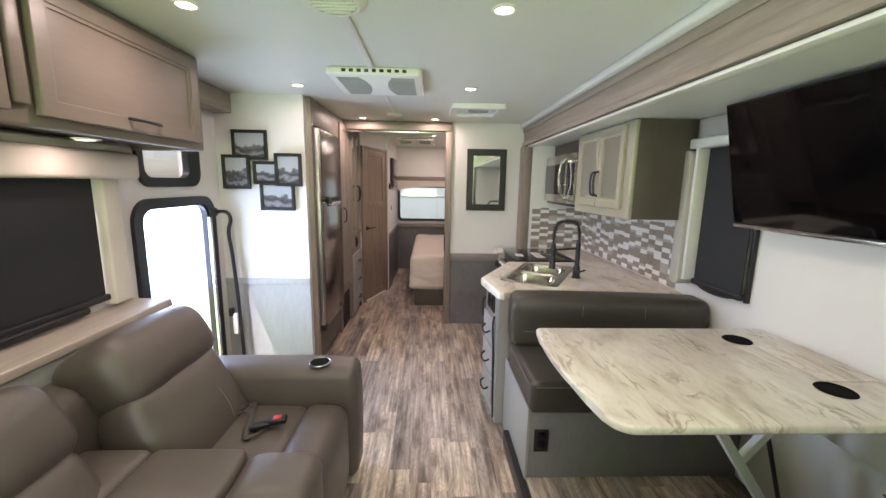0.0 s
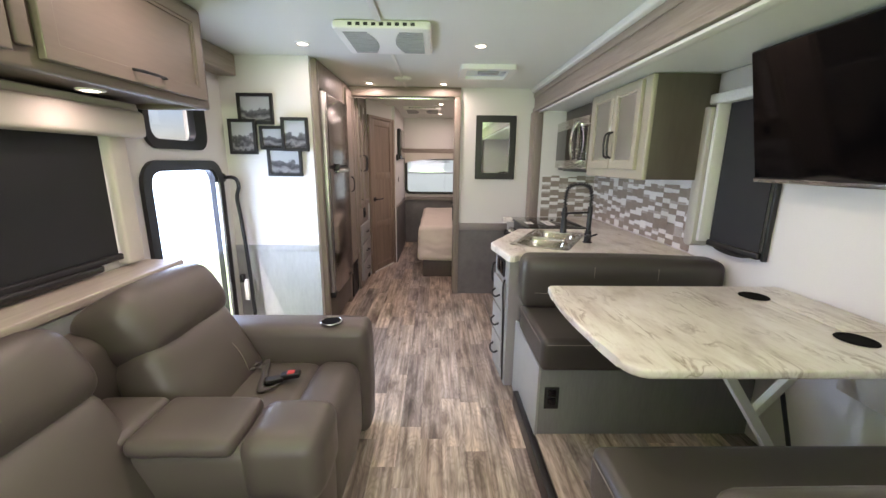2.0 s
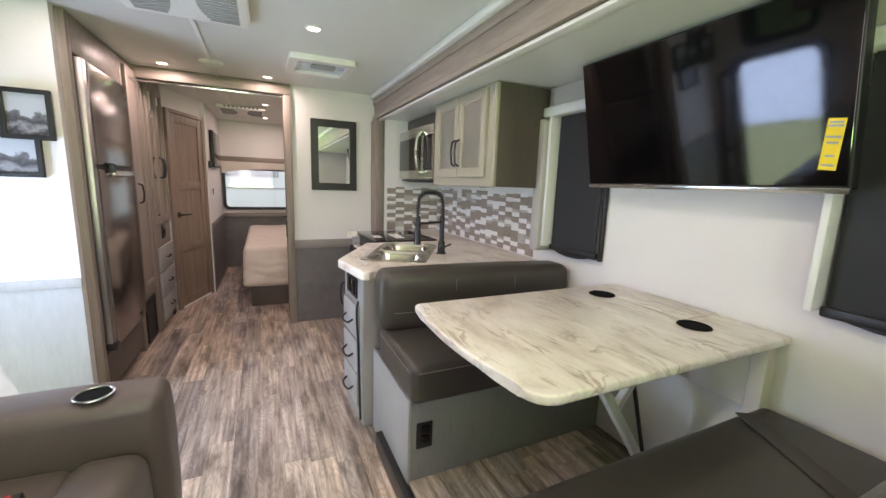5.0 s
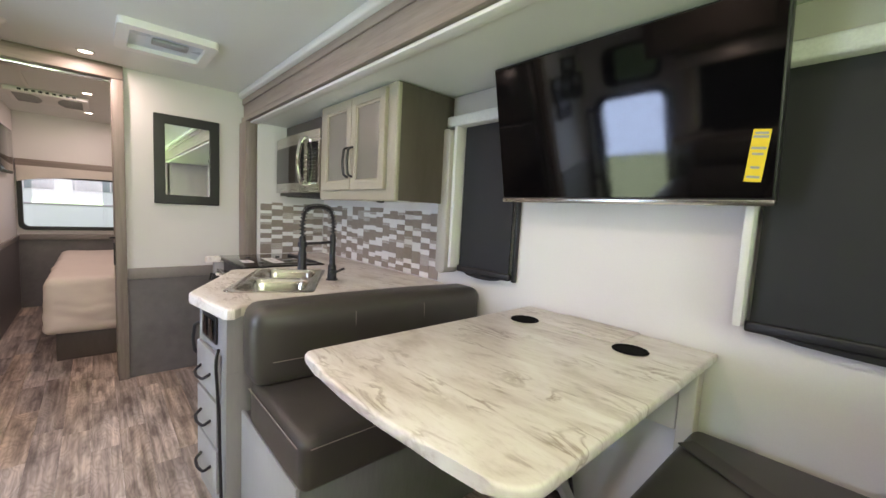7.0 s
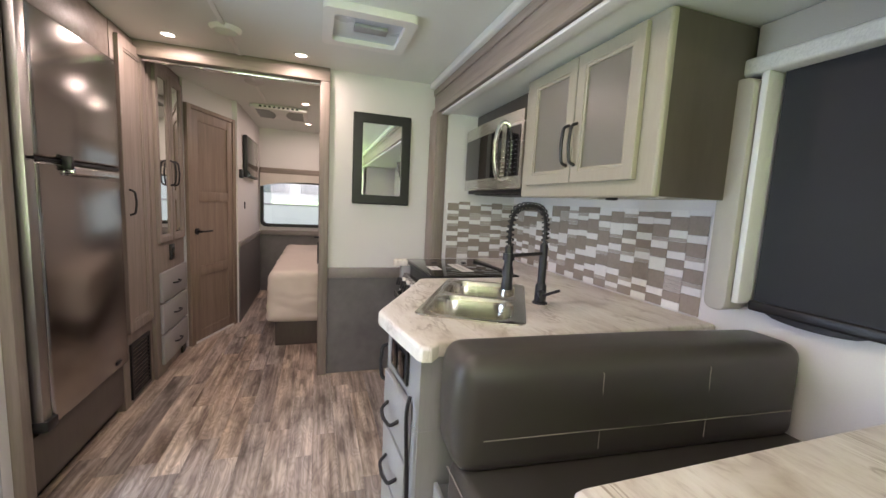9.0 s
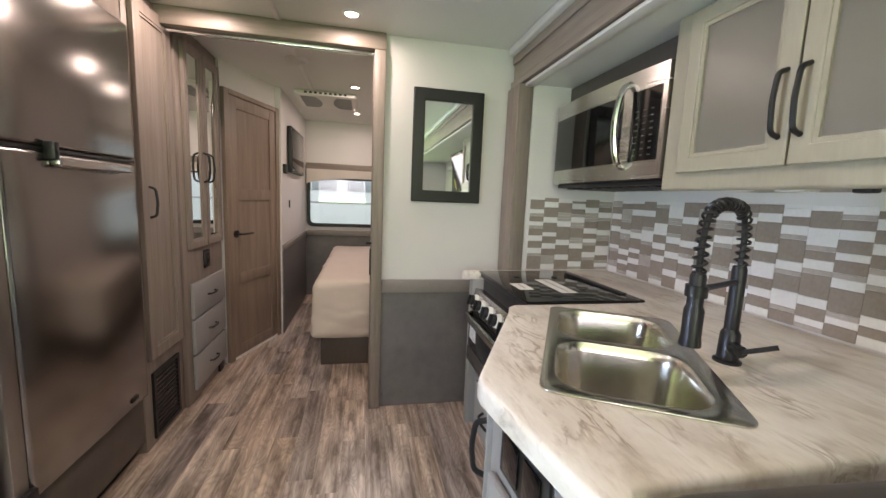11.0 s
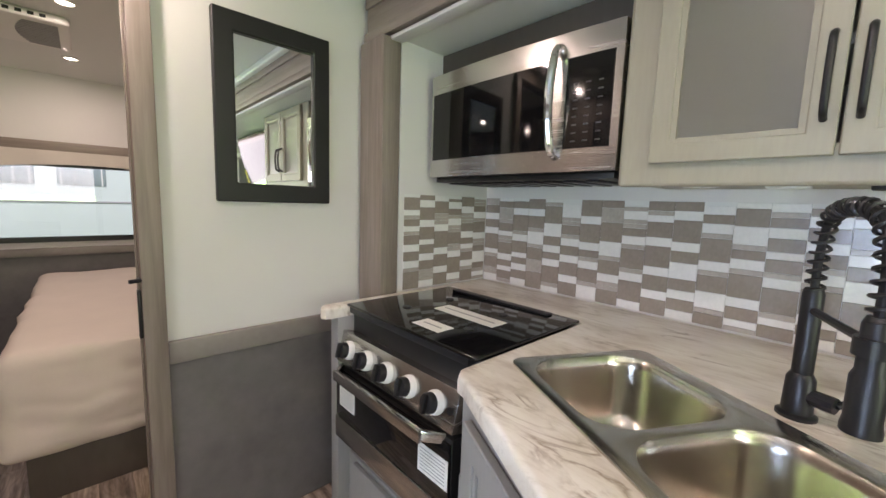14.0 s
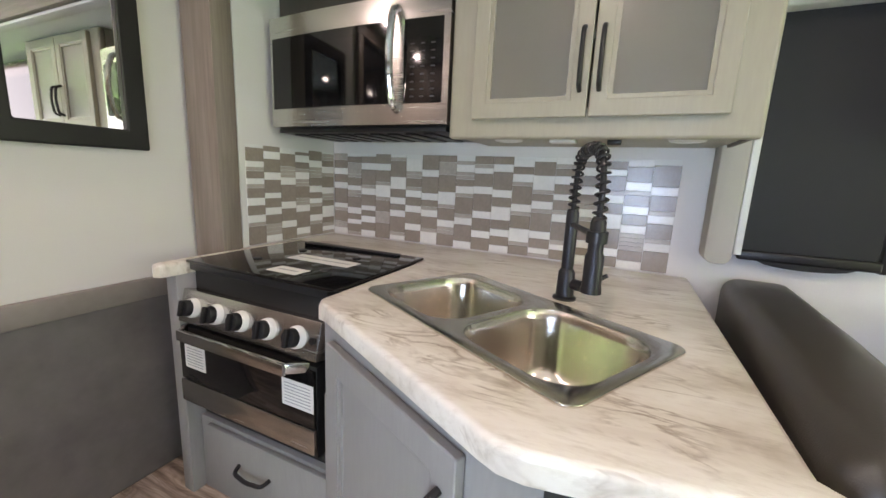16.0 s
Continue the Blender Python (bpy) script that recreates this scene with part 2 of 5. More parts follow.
M_FRIDGE = mat("dark_stainless", (0.32, 0.305, 0.29), 0.2, 1.0, var=0.03, scale=2, bump=0.01, bscale=70, stretch=(1, 25, 1), rvar=0.03)
M_CHROME = mat("chrome", (0.75, 0.75, 0.76), 0.1, 1.0, var=0.02, bump=0)
M_BLACK = mat("black_plastic", (0.011, 0.011, 0.012), 0.42, var=0.2, bump=0.08, bscale=200)
M_BLACKMETAL = mat("black_metal", (0.022, 0.022, 0.025), 0.35, 0.3, var=0.1, bump=0)
M_GLOSS = mat("black_glass", (0.006, 0.006, 0.007), 0.06, var=0.1, bump=0, rvar=0.02)
M_SHADE = mat("charcoal_shade_cloth", (0.012, 0.013, 0.015), 0.6, var=0.12, bump=0.3, bscale=700)
M_TRIM = mat("white_trim", (0.74, 0.74, 0.72), 0.4, var=0.03, bump=0.03)
M_PLAST = mat("white_plastic", (0.78, 0.77, 0.74), 0.4, var=0.03, bump=0.02)
M_CREAM = mat("cream_fabric", (0.62, 0.57, 0.51), 0.8, var=0.08, bump=0.4, bscale=350)
M_BED = mat("cream_bedspread", (0.64, 0.57, 0.50), 0.85, var=0.05, bump=0.3, bscale=350)
M_TILEW = mat("white_tile", (0.82, 0.81, 0.79), 0.16, var=0.05, scale=30, bump=0)
M_TILET = mat("taupe_tile", (0.31, 0.265, 0.225), 0.2, var=0.12, scale=14, bump=0, stretch=(1, 0.6, 4))
M_TILEG = mat("stone_tile", (0.47, 0.42, 0.38), 0.22, var=0.16, scale=14, bump=0, stretch=(1, 0.6, 4))
M_GRASS = mat("grass", (0.09, 0.16, 0.03), 0.9, var=0.35, scale=3, bump=0.6, bscale=60)
M_PAPER = mat("paper", (0.75, 0.74, 0.72), 0.7, var=0.02, bump=0)
M_INK = mat("grey_ink", (0.35, 0.35, 0.36), 0.7, bump=0)
M_YELLOW = mat("yellow_paper", (0.85, 0.62, 0.02), 0.6, var=0.03, bump=0)
# Black for table cup rims, and for the painted dark of the cup holes.
M_WELL = mat("black_rim_well_shade", (0.006, 0.006, 0.006), 0.95, bump=0, rvar=0.0)
M_WELL.node_tree.nodes["Principled BSDF"].inputs["Specular IOR Level"].default_value = 0.1
M_GRIP = mat("satin_steel", (0.36, 0.345, 0.33), 0.38, 1.0, var=0.03, scale=2, bump=0, rvar=0.03)
M_RED = mat("red_plastic", (0.6, 0.04, 0.03), 0.4, bump=0)
M_WEB = mat("grey_webbing", (0.07, 0.062, 0.06), 0.7, bump=0.3, bscale=400)
M_FROST = mat("frosted_glass", (0.37, 0.355, 0.30), 0.3, var=0.02, scale=4, bump=0, rvar=0.0)
M_FROST.node_tree.nodes["Principled BSDF"].inputs["Transmission Weight"].default_value = 0.55
M_KEY = mat("key_print", (0.07, 0.07, 0.075), 0.8, bump=0)
M_SCREEN = mat("screen_glass", (0.002, 0.002, 0.0025), 0.06, var=0.1, bump=0, rvar=0.02)
M_SCREEN.node_tree.nodes["Principled BSDF"].inputs["IOR"].default_value = 1.52
M_OVER = mat("overhead_laminate", (0.18, 0.145, 0.12), 0.4, var=0.08, scale=4, bump=0.06, bscale=50, stretch=(1, 0.2, 2))
M_MIRROR = mat("mirror_silver", (0.86, 0.87, 0.86), 0.02, 1.0, var=0.0, bump=0, rvar=0.0)
M_LED = glow("lamp_lens", (1.0, 0.86, 0.66), 14.0)
M_GLASS = clear("window_glass")


# ---- shape helpers ----
def mesh(name, bm, material, parent=None, smooth=True):
    d = bpy.data.meshes.new(name)
    bmesh.ops.recalc_face_normals(bm, faces=bm.faces)
    bm.to_mesh(d)
    bm.free()
    d.materials.append(material)
    if smooth:
        for f in d.polygons:
            f.use_smooth = True
        d.set_sharp_from_angle(angle=radians(35))
    ob = new(name, d)
    if parent:
        attach(ob, parent)
    return ob


def attach(ob, parent):
    ob.parent = parent
    m = parent.matrix_basis
    if parent.parent:
        m = parent.parent.matrix_basis @ parent.matrix_parent_inverse @ m
    ob.matrix_parent_inverse = m.inverted()
    return ob


def thing(name, base, label, category, group=""):
    ob = new(name)
    ob.empty_display_size = 0.1
    ob.matrix_basis = pose(*base)
    return tagged(ob, label, category, group)


def box_bm(x0, x1, y0, y1, z0, z1, bevel=0.0, seg=2):
    bm = bmesh.new()
    bmesh.ops.create_cube(bm, size=1.0)
    for v in bm.verts:
        v.co = ((x0 + x1) / 2 + v.co.x * (x1 - x0), (y0 + y1) / 2 + v.co.y * (y1 - y0), (z0 + z1) / 2 + v.co.z * (z1 - z0))
    if bevel:
        bmesh.ops.bevel(bm, geom=bm.edges[:], offset=bevel, segments=seg, affect="EDGES", profile=0.5)
    return bm


def box(name, x0, x1, y0, y1, z0, z1, material, parent=None, bevel=0.003, seg=2, m=None):
    bm = box_bm(x0, x1, y0, y1, z0, z1, bevel, seg)
    if m is not None:
        bm.transform(m)
    return mesh(name, bm, material, parent)


def soft(name, x0, x1, y0, y1, z0, z1, material, parent=None, r=0.05, puff=0.02, m=None, wr=0.004, seed=0):
    """A stuffed cushion: rounded, bulging, slightly creased."""
    bm = box_bm(x0, x1, y0, y1, z0, z1, r, 4)
    bmesh.ops.subdivide_edges(bm, edges=[e for e in bm.edges if e.calc_length() > 0.08], cuts=5, use_grid_fill=True)
    c = Vector(((x0 + x1) / 2, (y0 + y1) / 2, (z0 + z1) / 2))
    s = Vector(((x1 - x0) / 2, (y1 - y0) / 2, (z1 - z0) / 2))
    for v in bm.verts:
        q = v.co - c
        u = [q[i] / s[i] for i in range(3)]
        for i in range(3):
            j, k = (i + 1) % 3, (i + 2) % 3
            q[i] += puff * u[i] * (1 - u[j] ** 2) * (1 - u[k] ** 2)
        w = noise.noise(Vector(v.co) * 9 + Vector((seed, 0, 0))) * wr
        v.co = c + q + q.normalized() * w
    if m is not None:
        bm.transform(m)
    return mesh(name, bm, material, parent)


def prism(name, pts, z0, z1, material, parent=None, bevel=0.0, m=None, seg=2):
    """An upright prism on the outline pts; m turns it."""
    bm = bmesh.new()
    vs = [bm.verts.new((x, y, z0)) for x, y in pts]
    f = bm.faces.new(vs)
    ret = bmesh.ops.extrude_face_region(bm, geom=[f])
    for v in ret["geom"]:
        if isinstance(v, bmesh.types.BMVert):
            v.co.z = z1
    if bevel:
        es = [e for e in bm.edges if abs(e.verts[0].co.z - e.verts[1].co.z) < 1e-6]
        bmesh.ops.bevel(bm, geom=es, offset=bevel, segments=seg, affect="EDGES", profile=0.5)
    if m is not None:
        bm.transform(m)
    return mesh(name, bm, material, parent)


def round_rect(x0, x1, y0, y1, r, n=6):
    out = []
    for cx, cy, a in ((x1 - r, y1 - r, 0), (x0 + r, y1 - r, 90), (x0 + r, y0 + r, 180), (x1 - r, y0 + r, 270)):
        for i in range(n + 1):
            t = radians(a + 90 * i / n)
            out.append((cx + r * math.cos(t), cy + r * math.sin(t)))
    return out


def ring(name, outer, inner, z0, z1, material, parent=None, m=None):
    """A frame between two outlines with as many points each."""
    bm = bmesh.new()
    n = len(outer)
    a = [[bm.verts.new((x, y, z)) for x, y in o] for o in (outer, inner) for z in (z0, z1)]
    for i in range(n):
        j = (i + 1) % n
        for p, q in ((0, 1), (1, 3), (3, 2), (2, 0)):
            bm.faces.new((a[p][i], a[p][j], a[q][j], a[q][i]))
    if m is not None:
        bm.transform(m)
    return mesh(name, bm, material, parent)


def tube(name, pts, r, material, parent=None, n=10, closed=False):
    """A round bar along pts."""
    bm = bmesh.new()
    P = [Vector(p) for p in pts]
    rings = []
    up = None
    for i, p in enumerate(P):
        d = (P[min(i + 1, len(P) - 1)] - P[max(i - 1, 0)]).normalized()
        if up is None:
            up = d.orthogonal().normalized()
        up = (up - d * up.dot(d)).normalized()
        s = d.cross(up)
        rings.append([bm.verts.new(p + r * (math.cos(2 * math.pi * k / n) * up + math.sin(2 * math.pi * k / n) * s)) for k in range(n)])
    for a, b in zip(rings, rings[1:]):
        for k in range(n):
            bm.faces.new((a[k], a[(k + 1) % n], b[(k + 1) % n], b[k]))
    bm.faces.new(rings[0])
    bm.faces.new(rings[-1][::-1])
    return mesh(name, bm, material, parent)


def curve(pts, k=6):
    """A smooth line through pts."""
    P = [Vector(p) for p in pts]
    P = [P[0] * 2 - P[1]] + P + [P[-1] * 2 - P[-2]]
    out = []
    for a, b, c, d in zip(P, P[1:], P[2:], P[3:]):
        for i in range(k):
            t = i / k
            out.append(0.5 * (2 * b + (c - a) * t + (2 * a - 5 * b + 4 * c - d) * t * t + (3 * b - a - 3 * c + d) * t ** 3))
    return out + [P[-2]]


def lathe(name, prof, material, parent=None, at=(0, 0, 0), n=28, m=None, caps=True):
    """A turned shape: (radius, height) pairs about the upright."""
    bm = bmesh.new()
    rows = [[bm.verts.new((max(r, 1e-4) * math.cos(2 * math.pi * k / n), max(r, 1e-4) * math.sin(2 * math.pi * k / n), z)) for k in range(n)] for r, z in prof]
    for a, b in zip(rows, rows[1:]):
        for k in range(n):
            bm.faces.new((a[k], a[(k + 1) % n], b[(k + 1) % n], b[k]))
    if caps:
        bm.faces.new(rows[0])
        bm.faces.new(rows[-1])
    bm.transform(Matrix.Translation(at) @ (m if m is not None else Matrix.Identity(4)))
    return mesh(name, bm, material, parent)


# planes: outline (u, v) drawn on an upright wall, thickness out of it
def on_x(x, sign=1):
    """u = y, v = z on a wall x = const; height points along sign * x."""
    return Matrix(((0, 0, sign, x), (1, 0, 0, 0), (0, 1, 0, 0), (0, 0, 0, 1)))


def on_y(y, sign=1):
    """u = x, v = z on a wall y = const; height points along sign * y."""
    return Matrix(((1, 0, 0, 0), (0, 0, sign, y), (0, 1, 0, 0), (0, 0, 0, 1)))


def structure(ob, label=""):
    return tagged(ob, label, kind="structure")


def wall_with_holes(name, u0, u1, v0, v1, holes, thick, m, material):
    """A wall slab with rectangular openings cut through it."""
    us = sorted({u0, u1, *[h[0] for h in holes], *[h[1] for h in holes]})
    vs = sorted({v0, v1, *[h[2] for h in holes], *[h[3] for h in holes]})
    bm = bmesh.new()
    grid = {}

    def vert(u, v, w):
        if (u, v, w) not in grid:
            grid[(u, v, w)] = bm.verts.new((u, v, w))
        return grid[(u, v, w)]

    def solid(i, j):
        if not (0 <= i < len(us) - 1 and 0 <= j < len(vs) - 1):
            return False
        cu, cv = (us[i] + us[i + 1]) / 2, (vs[j] + vs[j + 1]) / 2
        return not any(h[0] < cu < h[1] and h[2] < cv < h[3] for h in holes)

    for i in range(len(us) - 1):
        for j in range(len(vs) - 1):
            if not solid(i, j):
                continue
            a, b, c, d = us[i], us[i + 1], vs[j], vs[j + 1]
            for w in (0, thick):
                bm.faces.new([vert(a, c, w), vert(b, c, w), vert(b, d, w), vert(a, d, w)])
            for (di, dj, p, q) in ((-1, 0, (a, c), (a, d)), (1, 0, (b, c), (b, d)), (0, -1, (a, c), (b, c)), (0, 1, (a, d), (b, d))):
                if not solid(i + di, j + dj):
                    bm.faces.new([vert(*p, 0), vert(*q, 0), vert(*q, thick), vert(*p, thick)])
    bm.transform(m)
    return structure(mesh(name, bm, material, smooth=False))


# ---- large structure ----
H = 2.09
floor = structure(box("floor", -1.56, 0.96, -1.65, 6.75, -0.06, -0.004, M_FLOORBASE, bevel=0), "grey-brown wood plank vinyl floor")
slide_floor = structure(box("floor_slide", 0.475, 1.56, -0.6, 2.205, 0.02, 0.086, M_FLOORBASE, bevel=0), "raised plank floor of the slide-out")
structure(box("floor_kitchen_slide", 0.961, 1.56, 2.206, 3.85, -0.06, 0.0, M_FLOORBASE, bevel=0))
structure(box("trim_slide_edge", 0.437, 0.474, -0.6, 2.02, 0.0, 0.088, M_BLACK, bevel=0.006), "black rubber edge of the raised floor")
structure(box("ceiling", -1.6, 0.96, -1.7, 6.8, H, H + 0.06, M_CEIL, bevel=0))
structure(box("ceiling_slide", 0.985, 1.6, -0.65, 3.86, 1.862, 1.93, M_CEIL, bevel=0))
# left wall: window by the sofa, transom pane, entry door
wall_with_holes("wall_left", -1.7, 2.93, -0.6, H + 0.03, [(0.15, 1.8, 0.95, 1.56), (2.11, 2.535, 1.48, 1.80), (2.05, 2.71, -0.42, 1.345)], 0.06, on_x(-1.53, -1), M_WHITE)
structure(box("wall_entry", -1.53, -0.905, 2.882, 2.93, -0.6, H, M_WHITE, bevel=0), "white wall panel beside the entry")
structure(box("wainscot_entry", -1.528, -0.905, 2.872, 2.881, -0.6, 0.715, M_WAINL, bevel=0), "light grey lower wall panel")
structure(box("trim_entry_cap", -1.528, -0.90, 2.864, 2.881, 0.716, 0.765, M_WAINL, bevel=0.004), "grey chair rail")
# partition and bedroom
structure(box("wall_partition", 0.215, 0.96, 3.99, 4.04, 0, H, M_WHITE, bevel=0), "white partition wall")
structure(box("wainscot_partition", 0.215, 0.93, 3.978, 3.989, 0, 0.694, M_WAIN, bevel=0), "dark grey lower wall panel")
structure(box("trim_partition_cap", 0.215, 0.90, 3.966, 3.989, 0.695, 0.77, M_CAP, bevel=0.005), "dark grey chair rail")
structure(box("trim_bedroom_jamb", 0.155, 0.214, 3.955, 4.06, 0, 2.0, M_WOODV, bevel=0.004), "wooden door jamb")
structure(box("trim_bedroom_header", -0.88, 0.214, 3.965, 4.05, 2.005, H, M_WOODX, bevel=0.004), "wooden header beam")
structure(box("trim_door_track", -0.84, 0.155, 4.0, 4.03, 1.985, 2.004, M_CHROME, bevel=0.002), "steel pocket door track")
structure(box("wall_bath", -0.62, -0.57, 5.30, 6.7, 0, H, M_WHITE, bevel=0), "white bedroom side wall")
structure(box("wainscot_bath", -0.569, -0.560, 5.30, 6.69, 0, 0.74, M_WAIN, bevel=0))
structure(box("trim_bath_cap", -0.569, -0.552, 5.30, 6.69, 0.741, 0.79, M_CAP, bevel=0.004))
wall_with_holes("wall_rear", -0.65, 1.05, -0.1, H + 0.03, [(-0.53, 0.75, 0.87, 1.43)], 0.06, on_y(6.70, 1), M_WHITE)
structure(box("wainscot_rear", -0.559, 0.93, 6.690, 6.699, 0, 0.74, M_WAIN, bevel=0))
structure(box("trim_rear_cap", -0.551, 0.93, 6.66, 6.699, 0.741, 0.80, M_CAP, bevel=0.004))
structure(box("trim_rear_board", -0.56, 0.93, 6.665, 6.699, 1.53, 1.60, M_WOODX, bevel=0.004))
structure(box("wall_right_bedroom", 0.94, 0.99, 4.04, 6.72, 0, H, M_WHITE, bevel=0))
# slide-out
wall_with_holes("wall_slide", -0.65, 3.85, 0.0, 1.93, [(1.82, 2.02, 1.05, 1.60), (0.2, 0.72, 1.05, 1.60)], 0.06, on_x(1.525, 1), M_WHITE)
structure(box("wall_slide_end", 0.985, 1.55, 3.80, 3.85, 0.0, 1.93, M_WHITE, bevel=0), "white end wall of the slide-out")
structure(box("wall_slide_front", 0.96, 1.55, -0.65, -0.6, 0.0, 1.93, M_WHITE, bevel=0))
structure(box("wall_right_front", 0.93, 0.99, -1.7, -0.6, 0.0, H, M_WHITE, bevel=0))
structure(box("trim_slide_jamb", 0.90, 0.984, 3.80, 3.965, 0.0, 1.862, M_WOODV, bevel=0.006), "wooden slide-out jamb")
fascia = structure(box("trim_slide_fascia", 0.93, 0.984, -0.6, 3.965, 1.872, 2.055, M_WOODY, bevel=0.006), "long wooden fascia above the slide-out")
structure(box("trim_slide_fascia_lower", 0.915, 0.93, -0.6, 3.965, 1.868, 1.905, M_WOODY, bevel=0.004))
structure(box("trim_slide_fascia_upper", 0.92, 0.93, -0.6, 3.965, 2.00, 2.045, M_WOODY, bevel=0.004))
structure(box("trim_slide_lip", 0.935, 0.99, -0.6, 3.96, 1.850, 1.866, M_TRIM, bevel=0.005))
structure(box("trim_crown", 0.89, 0.985, -0.6, 3.965, 2.046, 2.089, M_TRIM, bevel=0.012, seg=3), "white ceiling cove")
structure(box("wall_slide_gap", 0.986, 1.03, 3.851, 3.989, 0, H, M_WHITE, bevel=0))
# cab end, closed behind the camera
wall_with_holes("wall_front", -1.6, 1.0, -0.1, H + 0.03, [(-1.35, 0.75, 0.95, 1.85)], 0.06, on_y(-1.65, -1), M_WHITE)
# outdoors
structure(box("ground", -400, 400, -400, 400, -0.75, -0.70, M_GRASS, bevel=0), "sunlit lawn")


# ---- shared parts ----
def handle(parent, a, b, out, material=None, r=0.006):
    """A bowed bar pull between a and b."""
    a, b, out = Vector(a), Vector(b), Vector(out)
    d = b - a
    pts = curve([a, a + out * 0.8 + d * 0.08, a + out + d * 0.3, a + out * 1.08 + d * 0.5, a + out + d * 0.7, a + out * 0.8 + d * 0.92, b], 4)
    return tube("handle", pts, r, material or M_BLACKMETAL, parent)


def panel_door(name, parent, u0, u1, v0, v1, m, material, inner=None, rail=0.05, t=0.02, inset=0.008):
    """A framed door or drawer front drawn on a wall plane m."""
    d = ring(name, [(u1, v1), (u0, v1), (u0, v0), (u1, v0)], [(u1 - rail, v1 - rail), (u0 + rail, v1 - rail), (u0 + rail, v0 + rail), (u1 - rail, v0 + rail)], 0.0, t, material, parent, m)
    bev = d.modifiers.new("edge", "BEVEL")
    bev.width, bev.segments, bev.limit_method = 0.003, 2, "ANGLE"
    r2 = rail + 0.012
    ring("moulding", [(u1 - rail, v1 - rail), (u0 + rail, v1 - rail), (u0 + rail, v0 + rail), (u1 - rail, v0 + rail)],
         [(u1 - r2, v1 - r2), (u0 + r2, v1 - r2), (u0 + r2, v0 + r2), (u1 - r2, v0 + r2)], 0.0, t - 0.005, material, parent, m)
    prism("panel", [(u0 + r2, v0 + r2), (u1 - r2, v0 + r2), (u1 - r2, v1 - r2), (u0 + r2, v1 - r2)], 0.001, t - inset - 0.003, inner or material, parent, m=m)
    return d


def slab_front(name, parent, u0, u1, v0, v1, m, material, t=0.02):
    return prism(name, [(u0, v0), (u1, v0), (u1, v1), (u0, v1)], 0.0, t, material, parent, bevel=0.006, m=m)


def stitch(parent, pts, r=0.0016):
    return tube("stitching", pts, r, M_STITCH, parent, n=5)


# ---- lounge: reclining sofa ----
sofa = thing("recliner_sofa", (-0.9, 1.0, 0), "taupe leather two-seat recliner sofa with cup holders", "sofa")
box("base", -1.28, -0.46, 0.02, 1.86, 0.02, 0.30, M_LEATHER, sofa, 0.03, 3)
for y0, y1, b0, b1, sd in ((1.175, 1.70, 1.225, 1.72, 3), (0.37, 0.92, 0.36, 1.02, 8)):
    soft("seat", -1.05, -0.56, y0, y1, 0.28, 0.455, M_LEATHER, sofa, 0.04, 0.02, seed=sd)
    soft("footrest", -0.575, -0.375, y0, y1, 0.07, 0.468, M_LEATHER, sofa, 0.06, 0.018, seed=sd + 1)
    tilt = pose(-0.845, 0, 0.43, 0, -27, 0)
    soft("backrest", -0.20, 0.02, b0, b1, -0.06, 0.37, M_LEATHER, sofa, 0.055, 0.03, m=tilt, seed=sd + 2, wr=0.007)
    soft("headrest", -0.22, 0.045, b0, b1 + 0.02, 0.325, 0.575, M_LEATHER, sofa, 0.07, 0.02, m=tilt, seed=sd + 3, wr=0.007)
    stitch(sofa, [tilt @ Vector((0.022 + 0.031 * math.sin(math.pi * k / 10), y0 + 0.37, 0.0 + 0.27 * k / 10)) for k in range(1, 10)])
soft("armrest", -1.16, -0.345, 1.70, 1.895, 0.04, 0.616, M_LEATHER, sofa, 0.045, 0.012, seed=21)
soft("armrest", -1.16, -0.345, 0.08, 0.32, 0.04, 0.62, M_LEATHER, sofa, 0.045, 0.012, seed=25)
soft("console", -1.12, -0.355, 0.945, 1.16, 0.04, 0.585, M_LEATHER, sofa, 0.04, 0.006, seed=30)
soft("console_lid", -0.89, -0.588, 0.935, 1.17, 0.565, 0.622, M_LEATHER, sofa, 0.024, 0.006, seed=33)
soft("console_front", -0.58, -0.343, 0.935, 1.17, 0.40, 0.622, M_LEATHER, sofa, 0.05, 0.008, seed=36)
soft("console_rear", -1.12, -0.898, 0.935, 1.17, 0.50, 0.622, M_LEATHER, sofa, 0.024, 0.006, seed=38)
soft("back_frame", -1.31, -1.12, 0.05, 1.87, 0.05, 0.80, M_LEATHER, sofa, 0.05, 0.01, seed=40)
for y in (1.765, 0.2):
    lathe("cup_holder", [(0.0445, 0.001), (0.046, 0.0035), (0.049, 0.004), (0.052, 0.0025), (0.053, 0.0)], M_STEEL, sofa, (-0.524, y, 0.6295), caps=False)
    # Flat disc, no hole: its black paints the shade of a deep well.
    lathe("cup_well", [(0.0445, 0.0012), (0.04, 0.0006), (0.001, 0.0004)], M_WELL, sofa, (-0.524, y, 0.6295))
belt = thing("seat_belt", (-0.8, 1.5, 0.47), "grey seat belt with black and red buckle lying on the seat", "seat belt")
